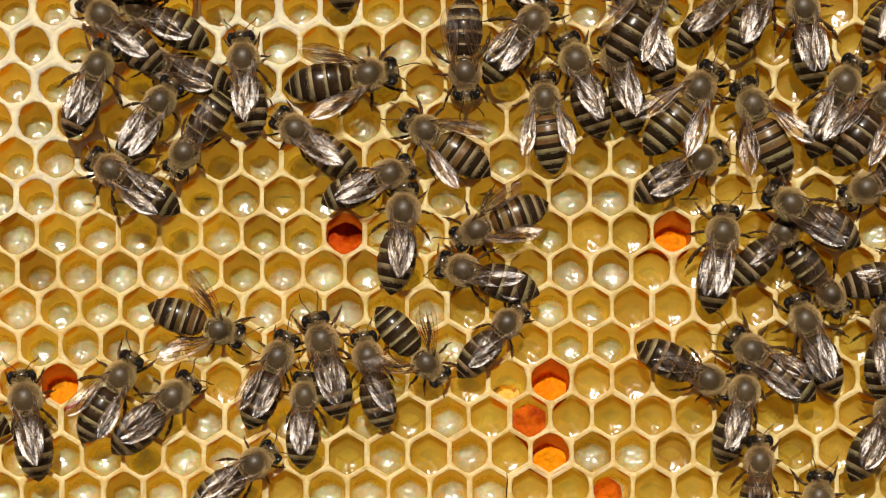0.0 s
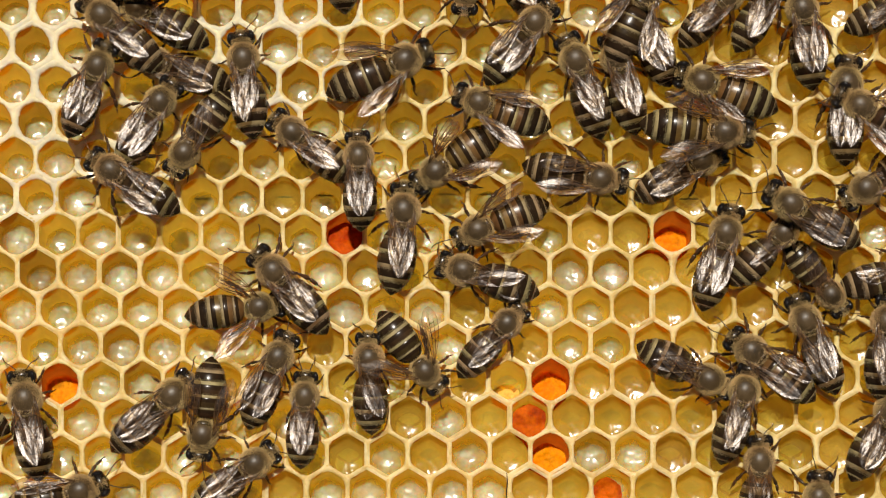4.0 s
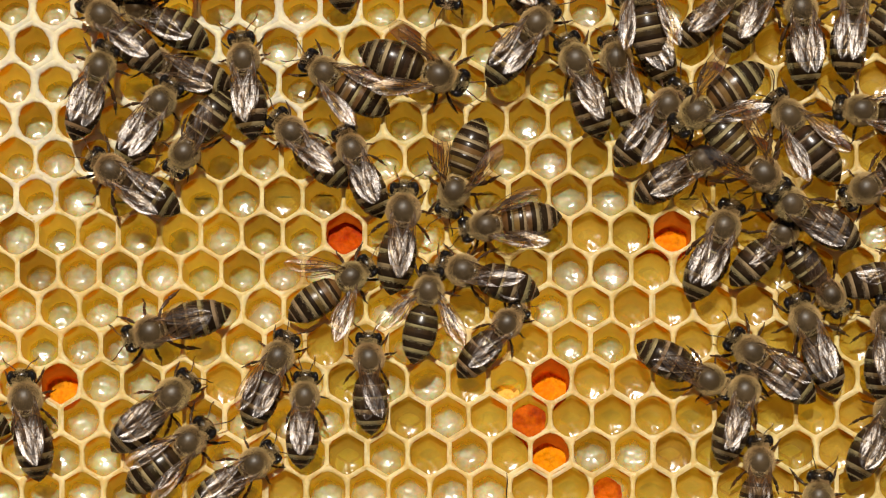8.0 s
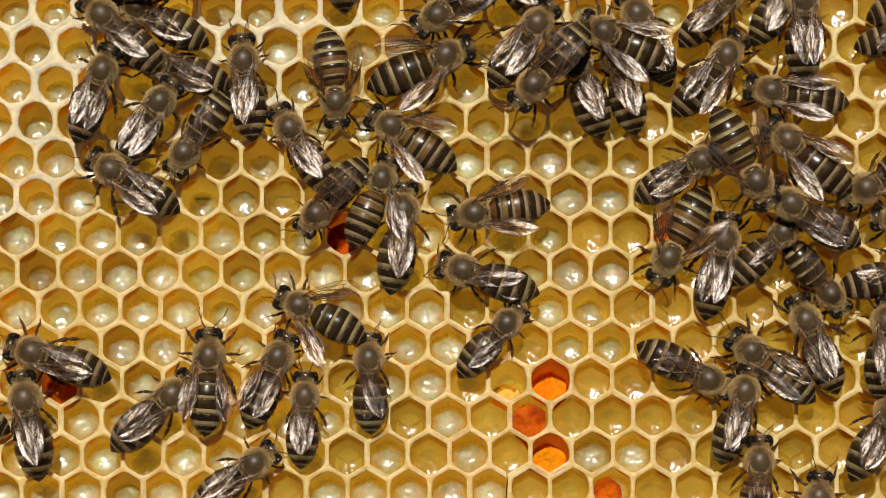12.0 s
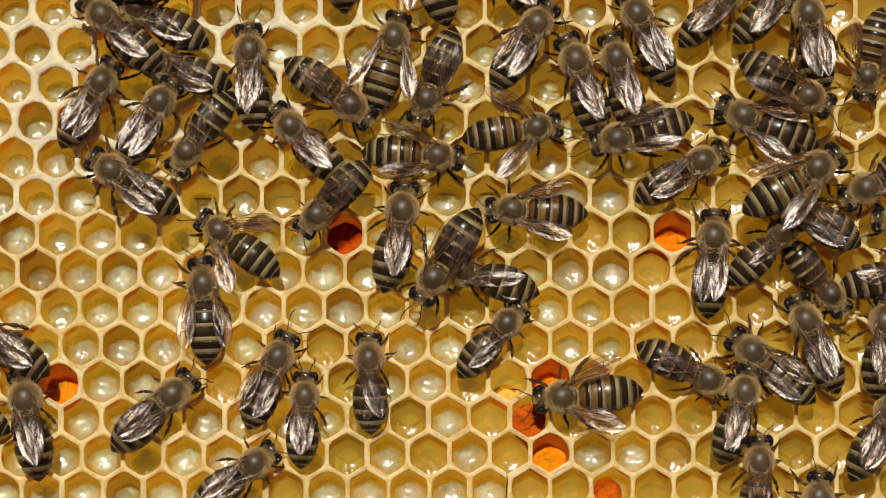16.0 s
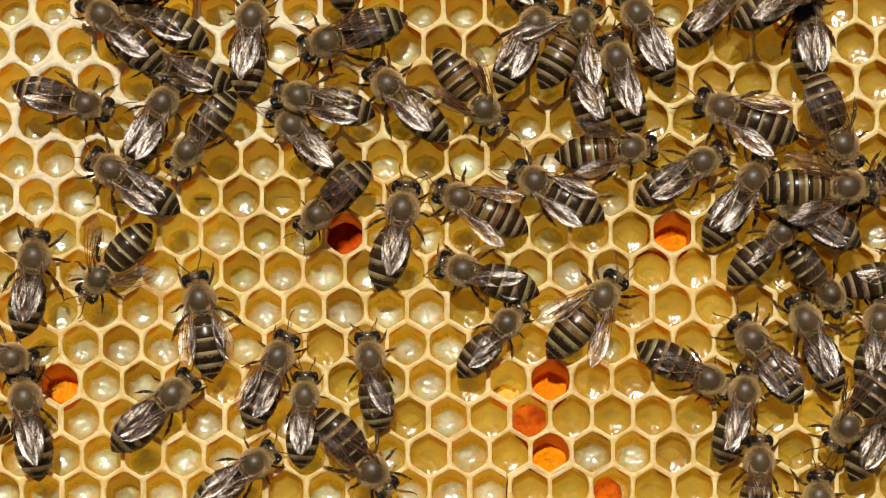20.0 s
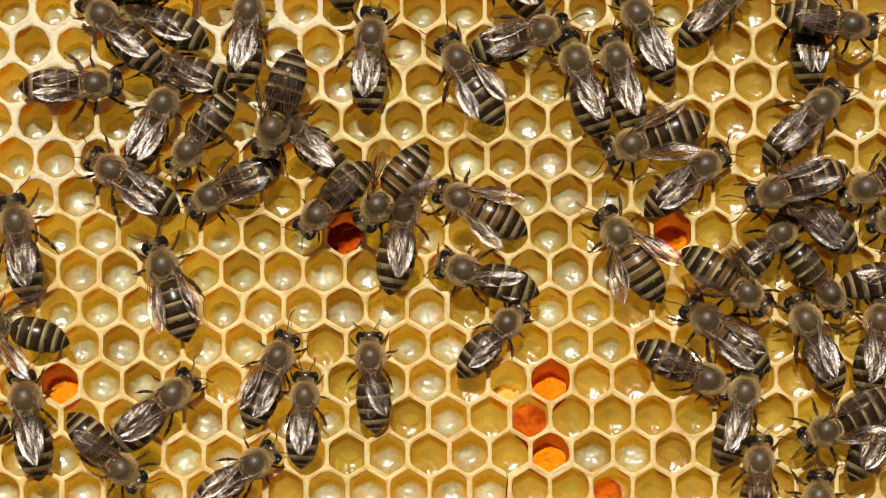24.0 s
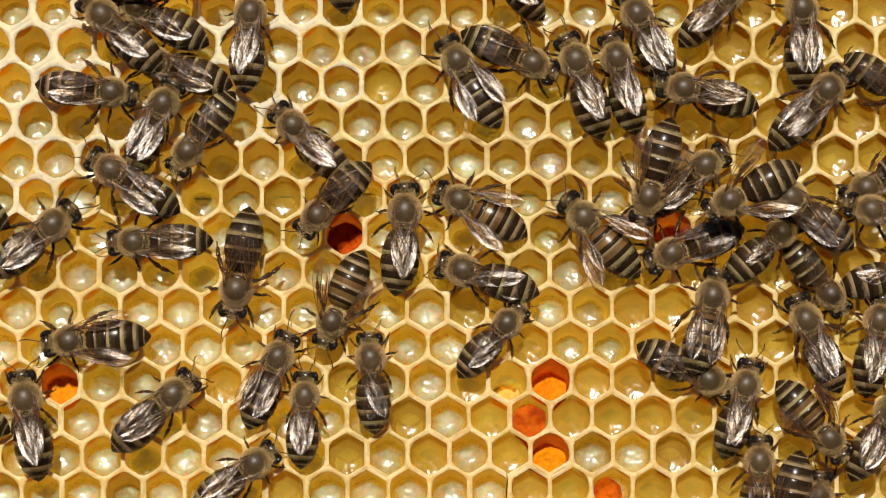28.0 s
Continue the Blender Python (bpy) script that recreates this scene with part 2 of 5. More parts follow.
def wall_mesh(seed, thick, depth=5.2):
    bm = bmesh.new()
    loops = [(1 - thick, 0.78, 0.055, -0.30), (1 - thick * 0.9, 0.50, 0.04, -0.8), (0.92, 0.42, 0.02, -2.0), (0.86, 0.55, 0.0, -3.0)]
    shells = [at_depth(outline(s, rd, w, seed), z) for s, rd, w, z in loops]
    for s in (0.78, 0.66, 0.52, 0.38, 0.24, 0.1):
        flat = outline(s, 0.8, 0.0, seed)
        shells.append([at_depth([p], base_height(*p, depth) + 0.18 * max(0, s - 0.6))[0] for p in flat])
    rings(bm, shells, False, True)
    for f in bm.faces:
        c = f.calc_center_median() / MM
        if c.z < -3.3:
            y = c.y - SLANT * (c.z + 0.3)
            away = min(abs(c.x * math.sin(t) - y * math.cos(t)) + (9 if c.x * math.cos(t) + y * math.sin(t) < 0 else 0) for t in (math.pi / 6, math.pi * 5 / 6, math.pi * 3 / 2))
            f.material_index = 1 if away > 0.2 and math.hypot(c.x, y) < 1.75 else 0
    return bm


def smear_mesh(seed, first, last):
    """Pollen packed against the wall of a cell between two bearings."""
    bm = bmesh.new()
    rows = []
    for z, s in ((-0.35, 0.905), (-0.5, 0.86), (-0.9, 0.84), (-1.35, 0.85), (-1.7, 0.90)):
        line = at_depth(outline(s, 0.8), z)
        row = []
        for k in range(19):
            f = k / 18
            p = Vector(line[round((first + (last - first) * f) / 6) % SIDES])
            sink = (abs(f - 0.5) * 2) ** 2
            p.z -= (0.3 * noise.noise((f * 7, z, seed)) - (z + 0.35) * 0.5 * sink) * MM
            row.append(bm.verts.new((p.x * (1 + 0.06 * sink), p.y * (1 + 0.06 * sink), p.z)))
        rows.append(row)
    for p, q in zip(rows, rows[1:]):
        for k in range(18):
            bm.faces.new((p[k], p[k + 1], q[k + 1], q[k]))
    return bm


def nectar_mesh(seed, level, dip, tilt, reach, lumps=1.0):
    """A shallow pool, hollow in the middle, that climbs the lower side of the cell."""
    bm = bmesh.new()
    rng = random.Random(seed)
    ox, oy = rng.uniform(-0.2, 0.2), rng.uniform(-0.25, 0.1)
    loops = []
    for s in (1.0, 0.96, 0.91, 0.85, 0.79, 0.72, 0.65, 0.58, 0.50, 0.42, 0.34, 0.26, 0.18, 0.1, 0.03):
        ring = []
        for x, y in outline(s * reach, 0.6 + 0.4 * (1 - s), 0.06 * s, seed):
            h = level - dip * (1 - s * s) ** 0.8 + tilt * (-y / 2.7) + lumps * (0.12 * noise.noise((x * 0.7 + seed, y * 0.7, seed)) + 0.05 * noise.noise((x * 1.5, y * 1.5 + seed, seed)))
            ring.append(((x + ox * (1 - s)) * MM, (y + oy * (1 - s) + SLANT * min(0, h + 0.3)) * MM, h * MM))
        loops.append(ring)
    rings(bm, loops, False, True)
    return bm


comb = new("honeycomb")
tagged(comb, "golden beeswax honeycomb with open cells of nectar and pollen", "honeycomb", kind="structure")
# Unseen ground added below the comb; it bounces sunlight up through the wax.
ground_bm = bmesh.new()
ground_bm.faces.new([ground_bm.verts.new(p) for p in ((-60, -60, 0), (60, -60, 0), (60, 60, 0), (-60, 60, 0))])
ground = part("ground", ground_bm, BOUNCE_SOIL, None)
ground.location.z = -0.6
tagged(ground, "unseen pale ground sheet added to bounce sunlight up through the comb", "ground", kind="structure")

VARIANTS = 10
THICKS = [0.062 + 0.014 * (k % 4) for k in range(VARIANTS)]


def mesh_of(name, bm, *materials):
    mesh = bpy.data.meshes.new(name)
    bm.to_mesh(mesh)
    bm.free()
    for material in materials:
        mesh.materials.append(material)
    for p in mesh.polygons:
        p.use_smooth = True
    return mesh


rim_meshes = [mesh_of("rim", rim_mesh(k, THICKS[k]), WAX) for k in range(VARIANTS)]
fresh_rim_meshes = [mesh_of("rim", rim_mesh(k, THICKS[k] + 0.06, 1.7), FRESH_WAX) for k in range(VARIANTS)]
wall_meshes = [mesh_of("cell", wall_mesh(k, THICKS[k]), AMBER, BASE_WAX) for k in range(VARIANTS)]
dim_wall_meshes = [mesh_of("cell", wall_mesh(k, THICKS[k]), DIM_WAX, BASE_WAX) for k in range(VARIANTS)]
full_meshes = [mesh_of("nectar", nectar_mesh(k, -2.35 - 0.12 * (k % 4), 0.55 + 0.16 * (k % 3), 0.6, 0.92), NECTAR) for k in range(VARIANTS)]
low_meshes = [mesh_of("nectar", nectar_mesh(k + 20, -3.6 - 0.1 * (k % 3), 0.42 + 0.12 * (k % 3), 0.5, 0.74), THIN_NECTAR) for k in range(VARIANTS)]
brim_meshes = [mesh_of("nectar", nectar_mesh(k + 60, -1.3 - 0.15 * (k % 4), 0.32 + 0.08 * (k % 3), 0.16 + 0.06 * (k % 4), 0.93, 0.7), CLEAR) for k in range(VARIANTS)]
red_wall_meshes = [mesh_of("cell", wall_mesh(k, THICKS[k]), RED_WALL, RED_WALL) for k in range(VARIANTS)]
# for each pollen cell: the pollen, whether its wall is stained, the pollen's level, how it climbs the lower side, and its shift
POLLEN = {(8, -2): (POLLEN_RED, True, -2.7, 0.8, 0, 0), (16, -2): (POLLEN_ORANGE, True, -4.2, 0.8, 0.2, 0), (1, 2): (POLLEN_GOLD, True, -4.0, 0.8, 0, 0),
          (12, 2): (POLLEN_YELLOW, False, -4.5, 1.2, -0.2, -1.0), (13, 2): (POLLEN_ORANGE, True, -4.1, 0.7, 0, 0), (12, 3): (POLLEN_RED, False, -1.4, 0.6, 0.0, -0.3),
          (13, 4): (POLLEN_ORANGE, True, -3.3, 0.5, -0.2, -0.1), (14, 5): (POLLEN_RED, False, -1.5, 0.4, -0.6, -0.5)}
SMEARS = {(15, -1): (30, 140), (12, 5): (36, 108), (12, 4): (12, 72), (13, 3): (108, 156), (15, -2): (-36, 24), (16, -1): (108, 156), (9, -3): (210, 258)}


def build_comb():
    rng = random.Random(5)
    for r in range(-9, 8):
        for i in range(-2, 24):
            c = cell_centre(i, r)
            if abs(c.x) > 0.0598 or abs(c.y) > 0.0348:
                continue
            k = rng.randrange(VARIANTS)
            # Darker walls grow likelier towards the top and right, deepening the bees' shade there.
            dimming = min(1, max(0, (c.x + 0.008) / 0.02)) * min(1, max(0, (c.y + 0.004) / 0.008)) + (0.6 if c.y > 0.004 else 0.15) + 0.7 * min(1, max(0, (c.x - 0.03) / 0.015))
            fill = POLLEN.get((i, r))
            dim = rng.random() < dimming
            wall = new("cell", (red_wall_meshes if fill and fill[1] else dim_wall_meshes if dim else wall_meshes)[k])
            wall.parent = comb
            wall.location = c + Vector((rng.gauss(0, 0.08), rng.gauss(0, 0.08), 0)) * MM
            fresh = c.x < -0.012 and c.y > 0.004 and rng.random() < 0.2 + 16 * (c.y - 0.004) / 0.5 - 8 * (c.x + 0.04)
            rim = new("rim", (fresh_rim_meshes if fresh else rim_meshes)[k])
            rim.parent = wall
            rim.location.z = rng.uniform(-0.02, 0.03) * MM
            fullness, clear = 0.5 + 0.11 * r + rng.gauss(0, 0.35), rng.random()
            if fill:
                pool = new("pollen", mesh_of("pollen", nectar_mesh(40 + i, fill[2], 0.15, fill[3], 0.89 - 0.2 * math.hypot(fill[4], fill[5]), 2.6), fill[0]))
                pool.location = (fill[4] * MM, fill[5] * MM, 0)
                pool.parent = wall
            if not fill or not fill[1] and fill[2] > -3:
                brim = clear < 0.9 * math.exp(-((c.x - 0.016) / 0.016) ** 2 - ((c.y + 0.019) / 0.013) ** 2) + 0.08 + 0.9 * min(1, max(0, (c.x - 0.022) / 0.008)) or (i, r) in SMEARS
                nectar = new("nectar", (brim_meshes if brim and not fill else full_meshes if fullness > 0.3 else low_meshes)[k])
                nectar.parent = wall
            if (i, r) in SMEARS:
                smear = new("pollen", mesh_of("pollen", smear_mesh(i, *SMEARS[i, r]), SMEAR))
                smear.parent = wall
    # a wire embedded along one row, and a dark sliver added for a split in a rim
    bm = bmesh.new()
    for i in range(-1, 22):
        x = cell_centre(i, -3).x / MM
        tube(bm, [(x + d, 7.15 - 0.0006 * x * x + 0.08 * math.sin(x * 0.4), -4.66 - 0.12 * abs(d)) for d in (-1.3, -0.6, 0, 0.6, 1.3)], [0.05, 0.10, 0.11, 0.10, 0.05])
    part("wire", bm, WIRE, comb, "thin dark steel wire embedded in the cells")
    bm = bmesh.new()
    tube(bm, [(8.25, -28.9, 0.12), (8.32, -30.2, 0.16), (8.2, -31.6, 0.14), (8.3, -33.0, 0.1)], [0.05, 0.09, 0.08, 0.04])
    part("fibre", bm, LEG, comb, "dark brown sliver standing for a split in the wax")


def build_outer_cells():
    """The comb beyond the part-by-part cells, joined."""
    bm_rim, bm_wall = bmesh.new(), bmesh.new()
    for r in range(-14, 13):
        for i in range(-6, 28):
            c = cell_centre(i, r)
            if (abs(c.x) <= 0.0598 and abs(c.y) <= 0.0348) or abs(c.x) > 0.094 or abs(c.y) > 0.058:
                continue
            for bm, loops in ((bm_rim, [(1.045, 0, 0.046), (1.0, 0, 0.05), (0.89, 0.4, -0.01), (0.86, 0.45, -0.32)]),
                              (bm_wall, [(0.86, 0.45, -0.28), (0.89, 0.2, -3.0), (0.89, 0.2, -4.6), (0.05, 0.3, -5.5)])):
                tubes = [at_depth(outline(sc, rd)[::4], z) for sc, rd, z in loops]
                rings(bm, [[(x + c.x, y + c.y, z) for x, y, z in loop] for loop in tubes], False, bm is bm_wall)
    tagged(part("outer_rim", bm_rim, WAX, comb), kind="stuff")
    tagged(part("outer_cell", bm_wall, AMBER, comb), kind="stuff")


# ---- the bees: y points to the head, the comb lies 2.4 mm below the body's axis ----
def abdomen_at(s):
    """Half-width and height of the middle of the abdomen at s, 0 at the waist and 1 at the tip."""
    table = [(0, 0.75), (0.06, 1.4), (0.16, 1.88), (0.32, 2.18), (0.5, 2.24), (0.66, 2.06), (0.8, 1.66), (0.89, 1.18), (0.95, 0.74), (0.985, 0.38), (1.0, 0.10)]
    for (a, wa), (b, wb) in zip(table, table[1:]):
        if s <= b:
            f = (s - a) / (b - a)
            return wa + (wb - wa) * f, -0.15 - 0.55 * s * s
    return 0.12, -0.7


def abdomen_ring(s, grow, n=26):
    w, z = abdomen_at(min(max(s, 0), 1))
    w += grow
    y = 1.1 - 8.0 * s
    return [(w * math.cos(t) * MM, y * MM, (z + 0.84 * w * math.sin(t)) * MM) for t in (2 * math.pi * k / n for k in range(n))]


def make_bee():
    bee = new("honey_bee")
    # thorax with its bald disc and hair
    bm = bmesh.new()
    blob(bm, (0, 3.05, 0.1), (1.85, 1.95, 1.80), 28, 18)
    thorax = part("thorax", bm, DISC, bee, "dark bald disc ringed by tawny hair")
    bm = bmesh.new()

    def on_thorax(rng):
        while True:
            a, h = rng.uniform(0, 2 * math.pi), rng.uniform(-0.5, 1.0)
            q = math.sqrt(max(0, 1 - h * h))
            nrm = Vector((q * math.cos(a), q * math.sin(a), h))
            if (math.hypot(nrm.x, nrm.y + 0.05) - 0.58) / 0.20 > rng.random():
                return (nrm.x * 1.83, 3.05 + nrm.y * 1.93, 0.1 + nrm.z * 1.78), nrm
    hairs(bm, 13000, on_thorax, 0.40, 1, (0, -0.45, 0.1), 0.009, 0.32)
    part("thorax_hair", bm, FUZZ, thorax, "tawny fuzz")
    bm = bmesh.new()

    def on_disc(rng):
        a, q = rng.uniform(0, 2 * math.pi), 0.72 * math.sqrt(rng.random())
        nrm = Vector((q * math.cos(a), q * math.sin(a), math.sqrt(1 - q * q)))
        return (nrm.x * 1.85, 3.05 + nrm.y * 1.95, 0.1 + nrm.z * 1.80), nrm
    hairs(bm, 1300, on_disc, 0.16, 2, (0, -0.9, 0), 0.011)
    part("disc_hair", bm, DOWN, thorax)
    bm = bmesh.new()
    blob(bm, (0, 1.62, 0.98), (0.98, 0.42, 0.42), 18, 10)
    part("scutellum", bm, BROWN_CHITIN, thorax, "brown crescent behind the disc")
    # head, eyes and feelers
    bm = bmesh.new()
    blob(bm, (0, 5.75, -0.30), (1.62, 0.98, 1.42), 22, 14)
    blob(bm, (0, 6.35, -0.9), (0.75, 0.45, 0.8), 14, 10)
    head = part("head", bm, CHITIN, bee)
    for side in (-1, 1):
        bm = bmesh.new()
        blob(bm, (0, 0, 0), (0.58, 0.86, 1.2), 18, 14)
        eye = part("eye", bm, EYE_GLOSS, head)
        eye.location = Vector((side * 1.12, 5.72, -0.22)) * MM
        eye.rotation_euler = (0, radians(side * 14), radians(side * 12))
        bm = bmesh.new()
        tube(bm, [(0, 0, 0), (side * 0.45, 0.65, 0.25), (side * 0.75, 1.15, 0.2), (side * 0.85, 1.3, 0.1)], [0.075, 0.07, 0.07, 0.07])
        tube(bm, [(side * 0.85, 1.3, 0.1), (side * 1.1, 1.75, -0.2), (side * 1.25, 2.2, -0.45), (side * 1.3, 2.6, -0.7), (side * 1.28, 2.85, -0.85)], [0.065, 0.075, 0.075, 0.07, 0.035])
        feeler = part("antenna", bm, LEG, head)
        feeler.location = Vector((side * 0.38, 6.45, -0.1)) * MM
    bm = bmesh.new()

    def on_head(rng):
        if rng.random() < 0.35:
            x, y = rng.gauss(0, 0.28), rng.uniform(5.3, 6.45)
            return (x, y, -0.36 + 1.4 * math.sqrt(max(0.05, 1 - (x / 1.62) ** 2 - ((y - 5.75) / 1.0) ** 2))), Vector((x * 0.4, y - 5.75, 0.8))
        a, h = rng.uniform(0, 2 * math.pi), rng.uniform(0.0, 1.0)
        q = math.sqrt(1 - h * h)
        nrm = Vector((q * math.cos(a), q * math.sin(a), h))
        return (nrm.x * 1.45, 5.30 - abs(nrm.y) * 0.6, -0.3 + nrm.z * 1.30), nrm
    hairs(bm, 1700, on_head, 0.34, 3, (0, 0.0, 0), 0.018)
    part("head_hair", bm, FUZZ, head)
    # abdomen: overlapping plates, each with a hair band along its front
    bm = bmesh.new()
    rings(bm, [abdomen_ring(k / 18, -0.10) for k in range(19)], True, True)
    tube(bm, [(0, 1.6, -0.1), (0, 1.1, -0.15), (0, 0.7, -0.15)], [0.9, 0.7, 0.9], 14)
    abdomen = part("abdomen", bm, PLATE, bee, "black abdomen with cream hair bands")
    edges = [0.0, 0.15, 0.345, 0.555, 0.745, 0.895, 1.0]
    for k, (a, b) in enumerate(zip(edges, edges[1:])):
        bm = bmesh.new()
        steps = [a + (b + 0.012 - a) * f for f in (0, 0.2, 0.4, 0.6, 0.8, 0.94, 1.0)]
        grow = [-0.07, -0.02, 0.02, 0.05, 0.07, 0.07, -0.02]
        rings(bm, [abdomen_ring(s, g) for s, g in zip(steps, grow)], False, k == 5)
        plate = part("tergite", bm, BROWN_CHITIN if k < 3 else PLATE, abdomen)
        plate.data.materials.append(PLATE)
        for face in plate.data.polygons:
            face.material_index = 1 if face.center.y < (1.1 - 8.0 * (a + (b - a) * (0.62 if k < 3 else 0.58))) * MM else 0
        if k:
            bm = bmesh.new()
            wide = (0, 0.048, 0.062, 0.080, 0.074, 0.028)[k]
            steps = [a - 0.004, a + wide * 0.25, a + wide * 0.6, a + wide * 0.75]
            rings(bm, [abdomen_ring(s, g) for s, g in zip(steps, (0.05, 0.06, 0.05, -0.03))])

            def on_band(rng, a=a, wide=wide):
                s, t = a + (rng.uniform(0, wide) if rng.random() < (0.92 if k < 4 else 1.0) else rng.uniform(0, min(0.13, 0.96 - a))), rng.uniform(-0.3, math.pi + 0.3)
                w, z = abdomen_at(s)
                return (w * math.cos(t), 1.1 - 8.0 * s, z + 0.84 * w * math.sin(t)), (math.cos(t), 0, math.sin(t))
            hairs(bm, 640 if k < 3 else 1300 if k < 5 else 200, on_band, 0.17, 10 + k, (0, -2.6, 0), 0.014)
            part("hair_band", bm, BROWN_BAND if k == 1 else BAND, abdomen)
    # wings
    for side in (-1, 1):
        for name, length, width, root, drop in (("forewing", 8.1, 2.2, (1.35, 3.2, 1.30), 0.0), ("hindwing", 5.8, 1.45, (1.25, 2.3, 1.10), -0.12)):
            bm = bmesh.new()
            wing_mesh(bm, side, length, width, drop)
            wing = part(name, bm, MEMBRANE, bee, "clear brownish veined wing")
            wing.location = Vector((side * root[0], root[1], root[2])) * MM
            bm = bmesh.new()
            wing_veins(bm, side, length, width, drop)
            part("vein", bm, VEIN, wing)
    # legs
    for side in (-1, 1):
        for name, y, ways in (("foreleg", 4.3, ((0.9, 0.5, 0.1), (1.7, 1.5, -0.5), (2.1, 2.3, -1.05), (2.4, 2.9, -1.15))),
                              ("middle_leg", 3.1, ((1.3, 0.1, 0.3), (2.4, 0.1, -0.4), (3.1, -0.1, -1.0), (3.8, 0.1, -1.15))),
                              ("hind_leg", 1.9, ((1.5, -0.9, 0.5), (2.7, -2.4, -0.2), (3.2, -3.5, -1.0), (3.6, -4.3, -1.15)))):
            bm = bmesh.new()
            p0 = (0, 0, 0)
            p1, p2, p3, p4 = [(side * x, yy, z) for x, yy, z in ways]
            fat = 0.38 if name == "hind_leg" else 0.27
            mid = lambda a, b, f: tuple(a[i] + (b[i] - a[i]) * f for i in range(3))
            tube(bm, [p0, mid(p0, p1, 0.5), p1], [0.22, 0.28, 0.19], 8)
            tube(bm, [p1, mid(p1, p2, 0.15), mid(p1, p2, 0.75), p2], [0.15, 0.20, fat, 0.14], 8)
            tube(bm, [p2, mid(p2, p3, 0.1), mid(p2, p3, 0.9), p3], [0.12, fat * 0.80, fat * 0.72, 0.11], 8)
            tube(bm, [p3, mid(p3, p4, 0.4), p4], [0.11, 0.11, 0.06], 6)
            leg = part(name, bm, LEG, bee)
            leg.location = Vector((side * 0.9, y, -1.25)) * MM
    return bee


def wing_point(side, length, width, u, v, drop):
    """A point of the wing: u along it from the root, v from the leading to the trailing edge."""
    broad = width * (0.15 + 0.85 * math.sin(min(1, u / 0.70) * math.pi / 2) ** 1.4)
    tip = 1.0 if u < 0.70 else math.sqrt(max(0.0001, 1 - ((u - 0.70) / 0.30) ** 2))
    x = 0.22 * width * math.sin(math.pi * u) - 0.5 * broad + broad * tip * (0.5 - v)
    z = 0.40 * math.sin(min(1, u / 0.35) * math.pi / 2) + 1.1 * max(0, u - 0.35) + 0.10 * math.sin(u * 9 + v * 4) + 0.06 * math.sin(v * 11 + u * 3) + drop
    return (side * x * MM, -u * length * MM, z * MM)


def wing_mesh(bm, side, length, width, drop):
    nu, nv = 22, 9
    grid = [[bm.verts.new(wing_point(side, length, width, a / nu, b / nv, drop)) for b in range(nv + 1)] for a in range(nu + 1)]
    for a in range(nu):
        for b in range(nv):
            bm.faces.new((grid[a][b], grid[a + 1][b], grid[a + 1][b + 1], grid[a][b + 1]))


def wing_veins(bm, side, length, width, drop):
    lines = [[(k / 10, 0.0) for k in range(10)], [(k / 10, 0.12 + 0.02 * k) for k in range(9)], [(k / 10, 0.3 + 0.035 * k) for k in range(9)],
             [(k / 10, 0.55 + 0.04 * k) for k in range(8)], [(0.42, 0.15), (0.48, 0.45)], [(0.6, 0.2), (0.56, 0.5), (0.62, 0.78)], [(0.74, 0.25), (0.7, 0.55)],
             [(0.3, 0.4), (0.34, 0.66)], [(0.3 + k / 14, 0.2 + 0.01 * k) for k in range(8)], [(0.45 + k / 14, 0.42 + 0.03 * k) for k in range(6)],
             [(0.25 + k / 12, 0.72 + 0.03 * k) for k in range(6)], [(k / 10, 1.0) for k in range(2, 10)]]
    for line in lines:
        pts = [Vector(wing_point(side, length, width, u, v, drop)) / MM for u, v in line]
        tube(bm, [tuple(p) for p in pts], [0.048 - 0.026 * k / len(pts) for k in range(len(pts))], 5)


def spot(x, y, z, turn):
    """A bee's pose, from millimetres and degrees; the head points along turn, counted from the comb's upper edge."""
    return pose(x * MM, y * MM, z * MM, 0, 0, turn)


FIRST_BEE = make_bee()
bee_rng = random.Random(11)
AMBER_BEES = ("m8", "m9", "m11", "m12", "s9", "m23", "g", "d", "m17", "m1", "s32")

WORN_BEES = ("s25", "s26", "s27", "s1", "s3", "s6", "m22", "s41", "s46", "s40", "p1", "s36", "s5", "s18", "m13", "m24", "s34", "s20")


RESTING = ("s1", "s2", "s3", "s5", "s6", "s8", "s9", "s10", "s12", "s13", "s14", "s15", "s16", "s17", "s17b", "s18", "s19", "s20", "s21", "s22", "s23",
           "s25", "s26", "s27", "s29", "s31", "s32", "s34", "s35", "s37", "s39", "s43", "s47", "m10")

FLAT_WINGED = ("s1", "s2", "s6", "s12", "s13", "s16", "s25", "s26", "s27", "s29", "s32", "s36", "s37")


def hinged(joint, rx, ry, rz):
    """A turn, in degrees, about a joint given in the bee's own millimetres."""
    j = Vector(joint) * MM
    return Matrix.Translation(j) @ pose(0, 0, 0, rx, ry, rz) @ Matrix.Translation(-j)


